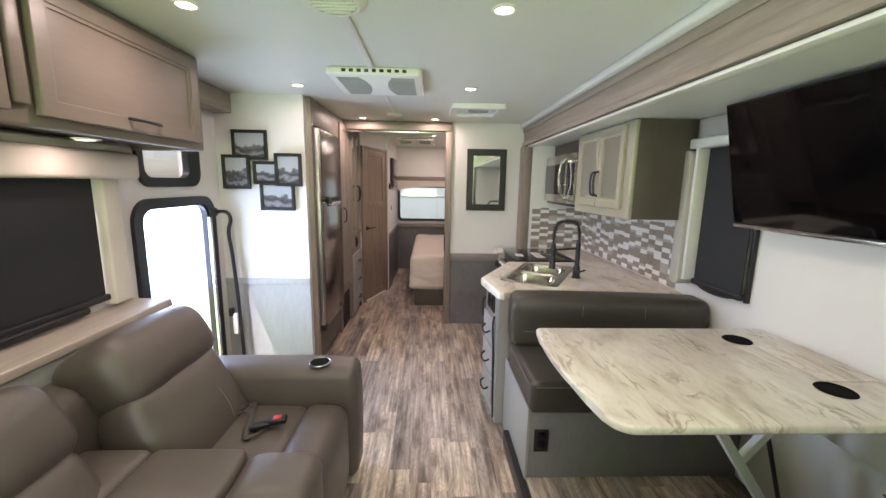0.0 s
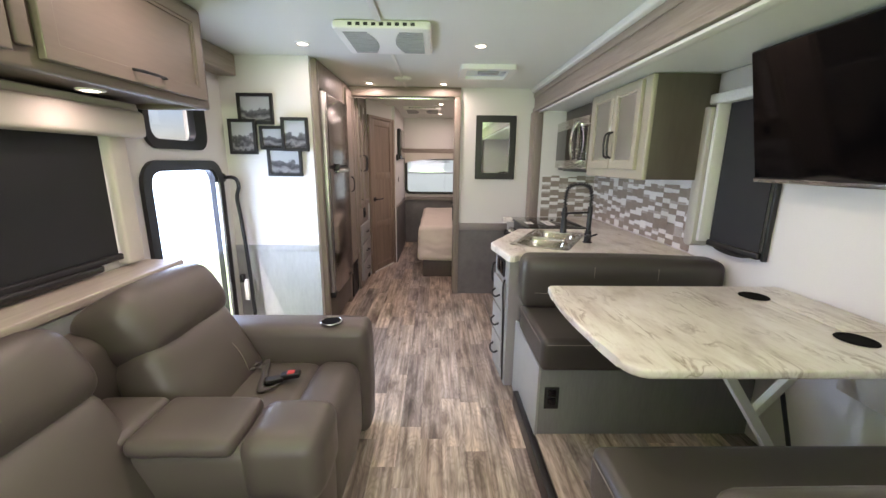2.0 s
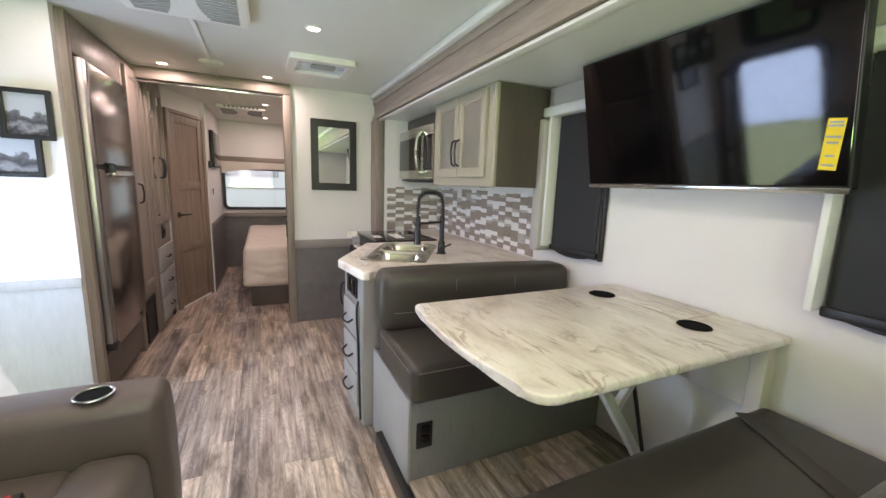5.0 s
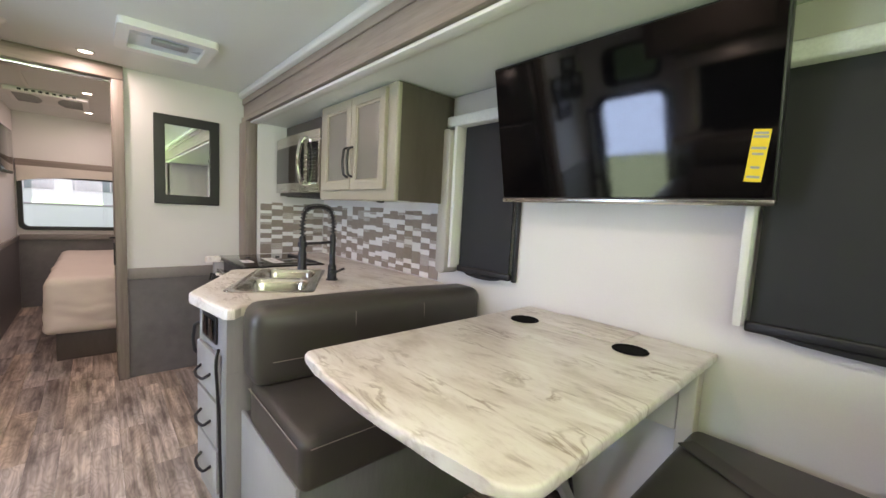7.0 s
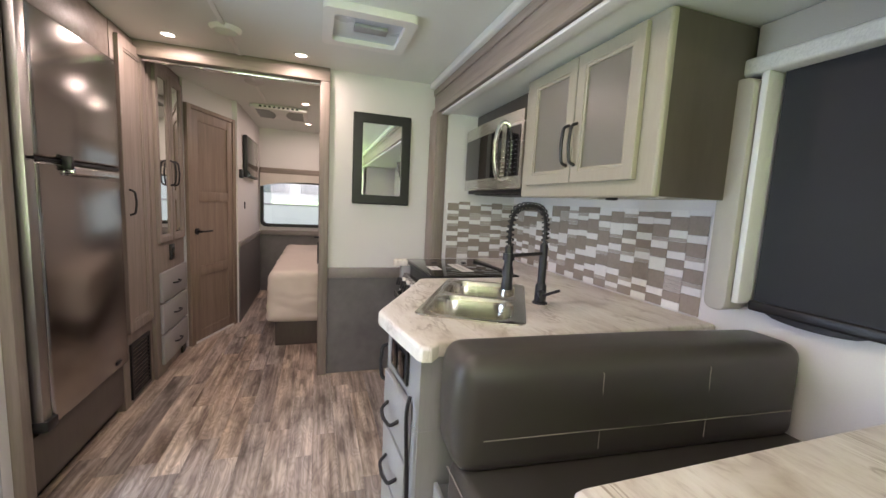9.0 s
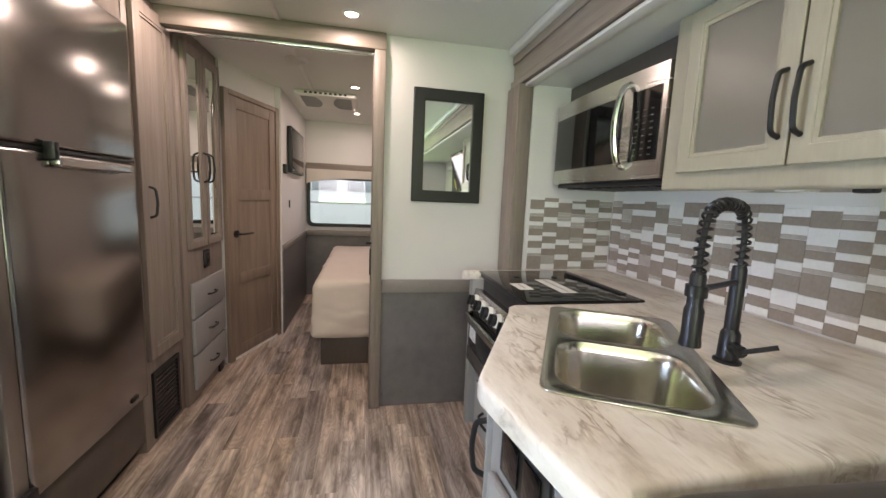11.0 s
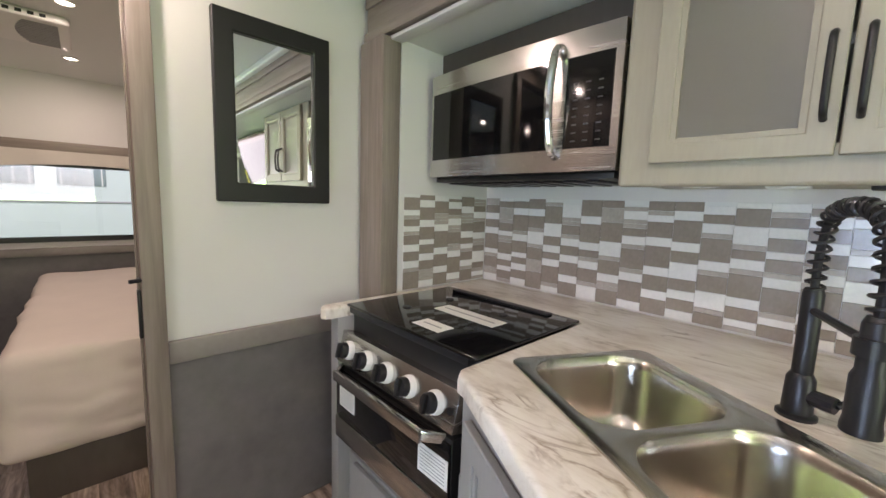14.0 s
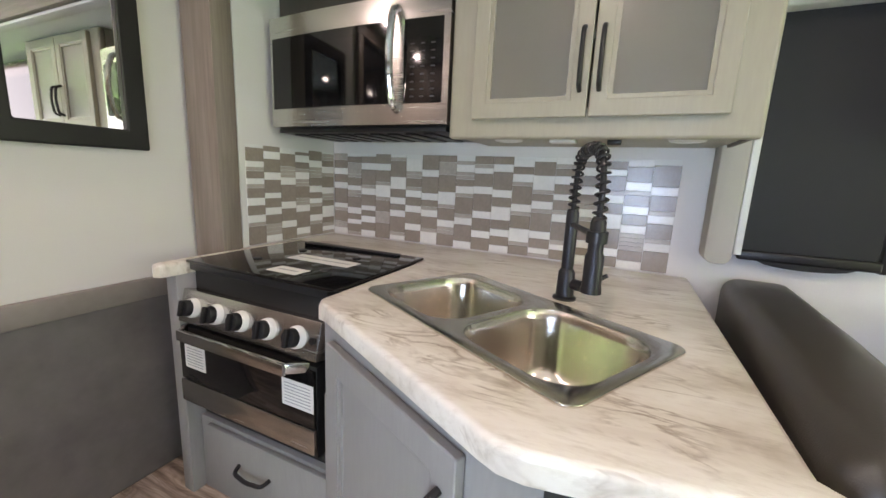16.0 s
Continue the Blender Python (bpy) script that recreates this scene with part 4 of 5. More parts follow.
box("back_leaf", 1.318, 1.515, 1.15, 1.44, 0.861, 0.8635, M_MARBLE, tab, 0.001)
for y in (1.497, 1.096):
    lathe("cup_rim", [(0.04, 0.0), (0.044, 0.004), (0.052, 0.003), (0.054, 0.0005)], M_WELL, tab, (1.298, y, 0.861), caps=False)
    # Flat black disc painting the shade inside the cup hole.
    lathe("cup_well", [(0.0415, 0.0012), (0.001, 0.001)], M_WELL, tab, (1.298, y, 0.861))


def bar(name, parent, a, b, w, t, material):
    a, b = Vector(a), Vector(b)
    q = (b - a).to_track_quat("Z", "Y").to_matrix().to_4x4()
    return box(name, -w / 2, w / 2, -t / 2, t / 2, 0, (b - a).length, material, parent, 0.004, 2, Matrix.Translation(a) @ q)


for y in (1.28,):
    bar("leg", tab, (0.93, y, 0.831), (1.44, y, 0.09), 0.035, 0.035, M_PLAST)
    bar("brace", tab, (1.465, y, 0.831), (1.18, y, 0.455), 0.03, 0.03, M_PLAST)
    bar("stay", tab, (1.24, y + 0.03, 0.79), (1.46, y + 0.03, 0.09), 0.014, 0.014, M_BLACK)
box("wall_cleat", 1.475, 1.523, 1.0, 1.27, 0.58, 0.831, M_CREAM, tab, 0.006)
box("wall_post", 1.46, 1.52, 0.945, 0.995, 0.09, 0.831, M_CREAM, tab, 0.006)

# television
tv = thing("television", (1.40, 1.265, 1.32), "large black wall television with a silver lower edge", "television")
mt = pose(1.395, 0, 1.322, 0, -12, 0)
box("case", 0.0, 0.045, 0.808, 1.722, 0.0, 0.535, M_BLACK, tv, 0.006, 3, mt)
box("screen", -0.003, 0.002, 0.814, 1.716, 0.018, 0.529, M_SCREEN, tv, 0.001, 1, mt)
box("lower_bezel", -0.006, 0.03, 0.808, 1.722, -0.003, 0.014, M_STEEL, tv, 0.003, 2, mt)
box("bracket", 0.045, 0.11, 1.15, 1.38, 0.12, 0.40, M_BLACKMETAL, tv, 0.004, 2, mt)
stk = thing("energy_label", (1.39, 0.86, 1.39), "yellow paper label stuck on the television screen", "label")
mtl = mt @ pose(-0.0035, 0.852, 0.130, 6, 0, 0)
box("paper", -0.001, 0.0, -0.019, 0.019, -0.068, 0.068, M_YELLOW, stk, 0.0, 1, mtl)
for z, w in ((0.058, 0.014), (0.049, 0.016), (0.02, 0.016), (0.005, 0.012), (-0.03, 0.010), (-0.055, 0.014)):
    box("print_line", -0.0018, -0.0011, -w, w, z - 0.003, z + 0.003, M_INK, stk, 0.0, 1, mtl)


def slide_window(y0, y1, label):
    """Blind, side pads and quilted valance on the slide-out wall."""
    bl = thing("roller_blind", (1.51, (y0 + y1) / 2, 0.95), label, "blind", "dinette blinds")
    bm = box_bm(1.494, 1.499, y0 + 0.01, y1 - 0.01, 0.985, 1.70, 0)
    mesh("cloth", bm, M_SHADE, bl)
    box("bottom_bar", 1.482, 1.51, y0, y1, 0.955, 0.988, M_BLACK, bl, 0.008, 3)
    pts = [(y0 + 0.05, 0.957)] + [(y0 + 0.05 + (y1 - y0 - 0.1) * k / 10, 0.957 - 0.02 * math.sin(math.pi * k / 10) ** 0.5) for k in range(1, 10)] + [(y1 - 0.05, 0.957)]
    prism("bottom_pad", pts, 0.0, 0.02, M_BLACK, bl, m=on_x(1.507, -1))
    box("side_track", 1.438, 1.523, y1 + 0.001, y1 + 0.022, 0.975, 1.70, M_TRIM, bl, 0.003)
    box("side_track", 1.500, 1.523, y0 - 0.018, y0 - 0.001, 0.95, 1.70, M_BLACK, bl, 0.003)


slide_window(1.735, 2.085, "charcoal roller blind drawn down beside the kitchen cabinet")
slide_window(0.05, 0.855, "charcoal roller blind drawn down behind the television")
M_QUILT = mat("white_quilted_trim", (0.70, 0.70, 0.66), 0.7, var=0.08, scale=90, bump=0.9, bscale=130)
M_PAD = mat("greige_pad", (0.42, 0.40, 0.35), 0.6, var=0.05, bump=0.2, bscale=300)
sp = thing("blind_valance", (1.48, 1.2, 1.0), "greige padded side panel and white quilted valance", "valance")
prism("side_pad", round_rect(2.112, 2.188, 0.94, 1.69, 0.03), 0.0, 0.103, M_PAD, sp, 0.006, m=on_x(1.523, -1))
box("valance", 1.44, 1.523, -0.1, 2.195, 1.70, 1.755, M_QUILT, sp, 0.012, 3)
box("pelmet", 1.47, 1.523, -0.1, 2.155, 1.757, 1.858, M_PAD, sp, 0.004)

# ---- kitchen ----
CZ = 0.865


def filled(name, outer, holes, z0, z1, material, parent, bevel=0.0, m=None):
    """A plate with holes through it."""
    bm = bmesh.new()
    es = []
    for loop in [outer, *holes]:
        vs = [bm.verts.new((x, y, z1)) for x, y in loop]
        es += [bm.edges.new((vs[i], vs[(i + 1) % len(vs)])) for i in range(len(vs))]
    bmesh.ops.triangle_fill(bm, edges=es, use_beauty=True)
    fs = bm.faces[:]
    rim = [e for e in bm.edges if e.is_boundary]
    ret = bmesh.ops.extrude_edge_only(bm, edges=rim)
    low = [v for v in ret["geom"] if isinstance(v, bmesh.types.BMVert)]
    for v in low:
        v.co.z = z0
    if bevel:
        bmesh.ops.bevel(bm, geom=[e for e in rim if e.is_valid], offset=bevel, segments=3, affect="EDGES", profile=0.5)
    if m is not None:
        bm.transform(m)
    return mesh(name, bm, material, parent)


SU, SV = Vector((-0.488, -0.873, 0)).normalized(), Vector((0.873, -0.488, 0)).normalized()
SC = Vector((0.789, 2.676, CZ))
MS = Matrix(((SU.x, SV.x, 0, SC.x), (SU.y, SV.y, 0, SC.y), (0, 0, 1, SC.z), (0, 0, 0, 1)))
hole = [tuple((MS @ Vector((u, v, 0)))[:2]) for u, v in round_rect(-0.325, 0.325, -0.178, 0.178, 0.05)]
kc = thing("kitchen_counter", (1.0, 2.9, 0), "kitchen counter with marbled top and grey base cabinet", "counter")
outer = [(1.521, 2.205), (1.521, 3.797), (0.66, 3.797), (0.64, 3.785), (0.632, 3.765), (0.64, 3.745), (0.66, 3.738), (1.225, 3.738), (1.225, 3.105), (0.66, 3.105), (0.632, 3.085), (0.625, 3.06),
         (0.365, 2.575), (0.352, 2.545), (0.350, 2.51), (0.405, 2.19), (0.415, 2.175), (0.44, 2.17), (0.47, 2.205)]
filled("worktop", outer, [hole], CZ - 0.042, CZ, M_MARBLE, kc, 0.012)
prism("carcass", [(1.52, 2.21), (1.52, 3.10), (0.665, 3.10), (0.395, 2.555), (0.42, 2.21)], 0.0, 0.60, M_GREYCAB, kc)
ring("apron", [(1.518, 2.212), (1.518, 3.098), (0.667, 3.098), (0.397, 2.555), (0.422, 2.212)], [(1.48, 2.25), (1.48, 3.06), (0.69, 3.06), (0.43, 2.55), (0.46, 2.25)], 0.60, CZ - 0.043, M_GREYCAB, kc)
box("end_panel", 0.685, 1.52, 3.742, 3.795, 0.0, CZ - 0.043, M_GREYCAB, kc, 0.003)
box("rear_rail", 1.225, 1.52, 3.10, 3.742, 0.02, CZ - 0.043, M_GREYCAB, kc, 0.0)
# angled sink door
A2, B2 = Vector((0.395, 2.555, 0)), Vector((0.665, 3.10, 0))
d2 = (B2 - A2).normalized()
n2 = Vector((-d2.y, d2.x, 0))
MC = Matrix(((d2.x, 0, n2.x, A2.x), (d2.y, 0, n2.y, A2.y), (0, 1, 0, 0), (0, 0, 0, 1)))
panel_door("sink_door", kc, 0.06, 0.545, 0.12, 0.775, MC, M_GREYCAB, None, 0.06, 0.02)
h1, h2 = MC @ Vector((0.095, 0.55, 0.02)), MC @ Vector((0.095, 0.70, 0.02))
handle(kc, h1, h2, n2 * 0.035, r=0.0075)
# drawer end facing the aisle
A3, B3 = Vector((0.42, 2.212, 0)), Vector((0.395, 2.552, 0))
d3 = (B3 - A3).normalized()
n3 = Vector((-d3.y, d3.x, 0))
MD3 = Matrix(((d3.x, 0, n3.x, A3.x), (d3.y, 0, n3.y, A3.y), (0, 1, 0, 0), (0, 0, 0, 1)))
for z0, z1 in ((0.48, 0.66), (0.285, 0.465), (0.09, 0.27)):
    slab_front("drawer", kc, 0.055, 0.315, z0, z1, MD3, M_GREYCAB, 0.02)
    za = (z0 + z1) / 2
    handle(kc, MD3 @ Vector((0.12, za, 0.02)), MD3 @ Vector((0.25, za, 0.02)), n3 * 0.03 + Vector((0, 0, -0.02)))
prism("outlet_plate", [(0.10, 0.69), (0.28, 0.69), (0.28, 0.80), (0.10, 0.80)], 0.0, 0.008, M_BLACK, kc, 0.003, m=MD3)
for u in (0.12, 0.20):
    prism("switch", [(u, 0.705), (u + 0.06, 0.705), (u + 0.06, 0.785), (u, 0.785)], 0.008, 0.013, M_GLOSS, kc, 0.003, m=MD3)
tube("cable", curve([MD3 @ Vector((0.02, 0.70, 0.02)), MD3 @ Vector((0.015, 0.64, 0.03)), MD3 @ Vector((0.02, 0.45, 0.02)), MD3 @ Vector((0.015, 0.2, 0.015)), MD3 @ Vector((0.02, 0.03, 0.01))], 5), 0.006, M_BLACK, kc)

# sink
sink = thing("kitchen_sink", tuple(SC), "double-bowl brushed steel drop-in sink", "sink")
b1 = round_rect(-0.312, -0.014, -0.162, 0.145, 0.08)
b2 = round_rect(0.014, 0.312, -0.162, 0.145, 0.08)
filled("rim", round_rect(-0.338, 0.338, -0.192, 0.192, 0.035), [b1, b2], 0.0005, 0.005, M_SINK, sink, 0.002, MS)
for x0, x1 in ((-0.312, -0.014), (0.014, 0.312)):
    bm = bmesh.new()
    loops = []
    for z, ins, r in ((0.0045, -0.001, 0.076), (-0.004, 0.004, 0.073), (-0.02, 0.008, 0.07), (-0.13, 0.02, 0.066), (-0.155, 0.03, 0.062), (-0.168, 0.05, 0.05), (-0.172, 0.08, 0.03)):
        loops.append([bm.verts.new((u, v, z)) for u, v in round_rect(x0 + ins, x1 - ins, -0.162 + ins, 0.145 - ins, r + 0.004)])
    for a, b in zip(loops, loops[1:]):
        for k in range(len(a)):
            bm.faces.new((a[k], a[(k + 1) % len(a)], b[(k + 1) % len(a)], b[k]))
    bm.faces.new(loops[-1])
    bm.transform(MS)
    mesh("bowl", bm, M_SINK, sink)
    cc = MS @ Vector(((x0 + x1) / 2, 0.01, -0.171))
    lathe("drain", [(0.042, 0.0), (0.04, 0.003), (0.03, 0.002), (0.026, -0.001), (0.001, -0.001)], M_CHROME, sink, cc)

# faucet
fc = thing("kitchen_faucet", (1.01, 2.56, CZ), "matte black spring-neck kitchen faucet", "faucet")
F, S = Vector((1.01, 2.56, CZ)), Vector((-0.195, -0.075, 0))
lathe("base", [(0.031, 0), (0.031, 0.006), (0.024, 0.01), (0.022, 0.075), (0.0165, 0.085)], M_BLACKMETAL, fc, F)
lathe("column", [(0.016, 0.08), (0.016, 0.235), (0.013, 0.245)], M_BLACKMETAL, fc, F)
arch = curve([F + Vector((0, 0, 0.24)), F + Vector((0, 0, 0.31)), F + S * 0.12 + Vector((0, 0, 0.375)), F + S * 0.5 + Vector((0, 0, 0.392)), F + S * 0.88 + Vector((0, 0, 0.375)), F + S + Vector((0, 0, 0.31)), F + S + Vector((0, 0, 0.235))], 8)
tube("hose", arch, 0.0065, M_BLACKMETAL, fc)
coil = []
N = 24 * 12
sd = Vector((S.y, -S.x, 0)).normalized()
for i in range(N + 1):
    q = i / N * (len(arch) - 1)
    j = min(int(q), len(arch) - 2)
    p = arch[j].lerp(arch[j + 1], q - j)
    tg = (arch[j + 1] - arch[j]).normalized()
    e = tg.cross(sd).normalized()
    a = 2 * math.pi * i / 12
    coil.append(p + 0.0130 * (math.cos(a) * sd + math.sin(a) * e))
tube("spring", coil, 0.0031, M_BLACKMETAL, fc, n=5)
lathe("spray_head", [(0.012, 0.245), (0.016, 0.235), (0.016, 0.17), (0.020, 0.16), (0.020, 0.10), (0.022, 0.088), (0.022, 0.080), (0.016, 0.078)], M_BLACKMETAL, fc, F + S)
tube("holder_arm", [F + Vector((0, 0, 0.205)), F + S * 0.9 + Vector((0, 0, 0.205))], 0.007, M_BLACKMETAL, fc)
lathe("holder_ring", [(0.019, 0.19), (0.022, 0.19), (0.022, 0.215), (0.019, 0.215)], M_BLACKMETAL, fc, F + S)
tube("lever", [F + Vector((0, 0, 0.045)), F + Vector((-0.02, -0.05, 0.045))], 0.015, M_BLACKMETAL, fc)
tube("lever_pin", [F + Vector((-0.02, -0.05, 0.045)), F + Vector((0.02, -0.10, 0.075))], 0.006, M_BLACKMETAL, fc)

# range
st = thing("gas_range", (0.95, 3.42, 0.3), "stainless and black gas range with glass lid", "stove")
Y0, Y1 = 3.138, 3.735
box("body", 0.745, 1.22, Y0, Y1, 0.30, 0.835, M_BLACK, st, 0.003)
box("glass_lid", 0.715, 1.222, 3.108, Y1 - 0.002, 0.862, 0.872, M_GLOSS, st, 0.004, 3)
box("lid_frame", 0.725, 1.22, Y0 + 0.004, Y1 - 0.004, 0.836, 0.861, M_BLACKMETAL, st, 0.004)
for k, (x, y) in enumerate(((0.86, 3.27), (0.86, 3.57), (1.06, 3.3), (1.06, 3.56))):
    lathe("hinge_foot", [(0.016, 0), (0.014, 0.003), (0.002, 0.0035)], M_BLACK, st, (x, y, 0.8722))
box("lid_grip", 1.17, 1.205, 3.2, 3.66, 0.872, 0.878, M_BLACKMETAL, st, 0.002)
mp_ = pose(0.742, 0, 0.815, 0, 14, 0)
box("control_panel", -0.03, 0.02, Y0 + 0.002, Y1 - 0.002, -0.155, -0.045, M_STEEL, st, 0.004, 2, mp_)
for k in range(5):
    y = 3.215 + k * 0.112
    mk = mp_ @ Matrix.Translation((-0.03, y, -0.10)) @ pose(0, 0, 0, 0, -90, 0)
    lathe("knob_collar", [(0.032, 0.0), (0.032, 0.008), (0.029, 0.018), (0.027, 0.020)], M_PLAST, st, m=mk)
    lathe("knob", [(0.027, 0.019), (0.026, 0.034), (0.023, 0.038), (0.001, 0.039)], M_BLACKMETAL, st, m=mk)
    box("knob_grip", -0.025, 0.025, -0.007, 0.007, 0.036, 0.050, M_BLACK, st, 0.003, 2, mk)
mk = mp_ @ Matrix.Translation((-0.031, 3.158, -0.10)) @ pose(0, 0, 0, 0, -90, 0)
lathe("igniter", [(0.010, 0), (0.010, 0.006), (0.001, 0.007)], M_BLACK, st, m=mk)
box("oven_door", 0.682, 0.746, Y0 + 0.004, Y1 - 0.004, 0.375, 0.655, M_BLACK, st, 0.003)
box("oven_glass", 0.672, 0.6815, Y0 + 0.006, Y1 - 0.006, 0.472, 0.645, M_GLOSS, st, 0.003)
box("oven_lower_band", 0.668, 0.6815, Y0 + 0.004, Y1 - 0.004, 0.39, 0.470, M_STEEL, st, 0.004)
box("oven_handle", 0.626, 0.642, 3.208, 3.665, 0.636, 0.670, M_STEEL, st, 0.003)
for y, e in ((3.214, Y0 + 0.03), (3.659, Y1 - 0.03)):
    bar("handle_end", st, (0.636, y, 0.654), (0.684, e, 0.650), 0.012, 0.03, M_STEEL)
for y0, y1, z0, z1 in ((3.145, 3.262, 0.52, 0.602), (3.60, 3.70, 0.52, 0.60)):
    box("oven_label", 0.6705, 0.6716, y0, y1, z0, z1, M_PAPER, st, 0.0)
    for k in range(7):
        box("label_line", 0.6698, 0.6703, y0 + 0.010, y1 - 0.010, z0 + 0.010 + k * 0.0098, z0 + 0.0128 + k * 0.0098, M_INK, st, 0.0)
for x0, x1, y0, y1 in ((0.925, 1.0, 3.235, 3.50), (0.765, 0.83, 3.30, 3.42)):
    box("lid_label", x0, x1, y0, y1, 0.8722, 0.8732, M_PAPER, st, 0.0)
    box("label_line", (x0 + x1) / 2 - 0.004, (x0 + x1) / 2 + 0.004, y0 + 0.02, y1 - 0.02, 0.8733, 0.8738, M_INK, st, 0.0)
rd = thing("range_drawer", (0.75, 3.42, 0.05), "grey drawer cabinet with black handle below the range", "cabinet")
box("body", 0.73, 1.20, 3.106, 3.738, 0.0, 0.296, M_GREYCAB, rd, 0.003)
slab_front("drawer", rd, 3.135, 3.68, 0.06, 0.285, on_x(0.73, -1), M_GREYCAB, 0.02)
handle(rd, (0.71, 3.375, 0.185), (0.71, 3.52, 0.185), (-0.032, 0, -0.01), r=0.007)

# microwave
mw = thing("microwave_oven", (1.3, 3.37, 1.335), "stainless over-range microwave oven with black window", "microwave")
box("body", 1.14, 1.52, 2.988, 3.76, 1.345, 1.742, M_BLACKMETAL, mw, 0.004)


def bowed(name, y0, y1, z0, z1, x, sag, t, material, parent):
    """A front plate that bulges towards the room."""
    pts = []
    for k in range(13):
        y = y0 + (y1 - y0) * k / 12
        s = (y - 2.988) / 0.772
        pts.append((x - sag * 4 * s * (1 - s), y))
    pts += [(p[0] + t, p[1]) for p in reversed(pts)]
    return prism(name, pts, z0, z1, material, parent)


bowed("front", 2.988, 3.76, 1.345, 1.742, 1.115, 0.018, 0.05, M_STEEL, mw)
bowed("window", 3.20, 3.745, 1.412, 1.668, 1.1125, 0.018, 0.006, M_GLOSS, mw)
bowed("control_pad", 3.01, 3.145, 1.412, 1.668, 1.1125, 0.018, 0.006, M_GLOSS, mw)
bowed("inner_window", 3.30, 3.66, 1.445, 1.635, 1.1119, 0.018, 0.003, M_SCREEN, mw)
tube("handle", curve([(1.108, 3.17, 1.39), (1.075, 3.17, 1.41), (1.055, 3.17, 1.48), (1.05, 3.17, 1.545), (1.055, 3.17, 1.61), (1.075, 3.17, 1.685), (1.108, 3.17, 1.705)], 6), 0.013, M_CHROME, mw)
for r in range(8):
    for c in range(3):
        s = (3.035 + c * 0.036 + 0.012 - 2.988) / 0.772
        xx = 1.1125 - 0.018 * 4 * s * (1 - s)
        box("key", xx - 0.0012, xx + 0.002, 3.035 + c * 0.036, 3.049 + c * 0.036, 1.43 + r * 0.023, 1.434 + r * 0.023, M_KEY, mw, 0.0)
box("vent_grille", 1.14, 1.50, 3.0, 3.75, 1.325, 1.344, M_BLACK, mw, 0.003)
for k in range(9):
    box("grille_bar", 1.17, 1.44, 3.06 + k * 0.075, 3.10 + k * 0.075, 1.318, 1.3248, M_BLACKMETAL, mw, 0.001)
structure(box("trim_above_microwave", 1.20, 1.523, 2.985, 3.797, 1.746, 1.858, M_TAUPESHADE, bevel=0.003), "taupe filler panel above the microwave")

# upper cabinet
uc = thing("kitchen_wall_cabinet", (1.3, 2.56, 1.305), "greige wall cabinet with two frosted glass doors", "cabinet")
box("back_panel", 1.505, 1.522, 2.177, 2.98, 1.33, 1.858, M_SAGE, uc, 0.0)
box("end_board", 1.15, 1.504, 2.963, 2.98, 1.33, 1.858, M_SAGE, uc, 0.0)
box("top_board", 1.15, 1.504, 2.177, 2.962, 1.842, 1.858, M_SAGE, uc, 0.0)
box("shelf", 1.165, 1.504, 2.177, 2.962, 1.575, 1.60, M_SAGE, uc, 0.002)
# Side in the darkened taupe, its shade mixed into the colour.
box("side_panel", 1.128, 1.522, 2.164, 2.176, 1.305, 1.858, M_TAUPESHADE, uc, 0.002)
ff = ring("face_frame", [(2.982, 1.858), (2.160, 1.858), (2.160, 1.300), (2.982, 1.300)], [(2.87, 1.82), (2.255, 1.82), (2.255, 1.385), (2.87, 1.385)], 0.0, 0.029, M_SAGE, uc, on_x(1.149, -1))
b = ff.modifiers.new("edge", "BEVEL")
b.width, b.segments, b.limit_method = 0.010, 3, "ANGLE"
for y0, y1, hy in ((2.235, 2.560, 2.538), (2.566, 2.900, 2.588)):
    panel_door("door", uc, y0, y1, 1.357, 1.842, on_x(1.12, -1), M_SAGE, M_FROST, 0.045, 0.02)
    handle(uc, (1.10, hy, 1.425), (1.10, hy, 1.585), (-0.03, 0, 0), r=0.0065)
box("under_board", 1.15, 1.522, 2.177, 2.98, 1.312, 1.329, M_SAGE, uc, 0.002)
for y in (2.30, 2.82):
    puck((1.26, y, 1.3115), 0.045, False)
sl = tagged(box("slot_vent", 1.23, 1.28, 2.60, 2.68, 1.300, 1.3115, M_PLAST, None, 0.003), "small white vent under the wall cabinet", "vent")
ml = tagged(box("occupancy_sensor", 1.24, 1.27, 2.47, 2.51, 1.296, 1.3115, M_BLACK, None, 0.004), "small black sensor under the wall cabinet", "sensor")

# ---- ceiling fittings ----
ac = thing("air_conditioner_grille", (-0.31, 2.43, 2.05), "white ceiling air conditioner grille", "air conditioner", "ceiling grilles")
mac = pose(-0.305, 2.42, 0)
prism("housing", round_rect(-0.255, 0.255, -0.25, 0.25, 0.03), 2.05, H - 0.0005, M_PLAST, ac, 0.012, m=mac, seg=3)
for s in (-1, 1):
    for k in range(13):
        y = -0.19 + k * 0.031
        w_ = 0.03 + 0.05 * math.cos((k - 6) / 7)
        box("louvre", 0.21 * s - (w_ * 2 if s > 0 else 0), 0.21 * s + (0 if s > 0 else w_ * 2), y, y + 0.017, 2.046, 2.0508, M_INK, ac, 0.0, 1, mac)
for k in range(9):
    box("slot", -0.17 + k * 0.04, -0.148 + k * 0.04, -0.2505, -0.2475, 2.062, 2.078, M_BLACK, ac, 0.0, 1, mac)
copy_thing(ac, pose(-0.22, 5.55, 2.05))
structure(box("trim_ceiling_strip", -0.335, -0.30, -1.0, 2.165, 2.078, H - 0.001, M_PLAST, bevel=0.004), "white ceiling cable strip")
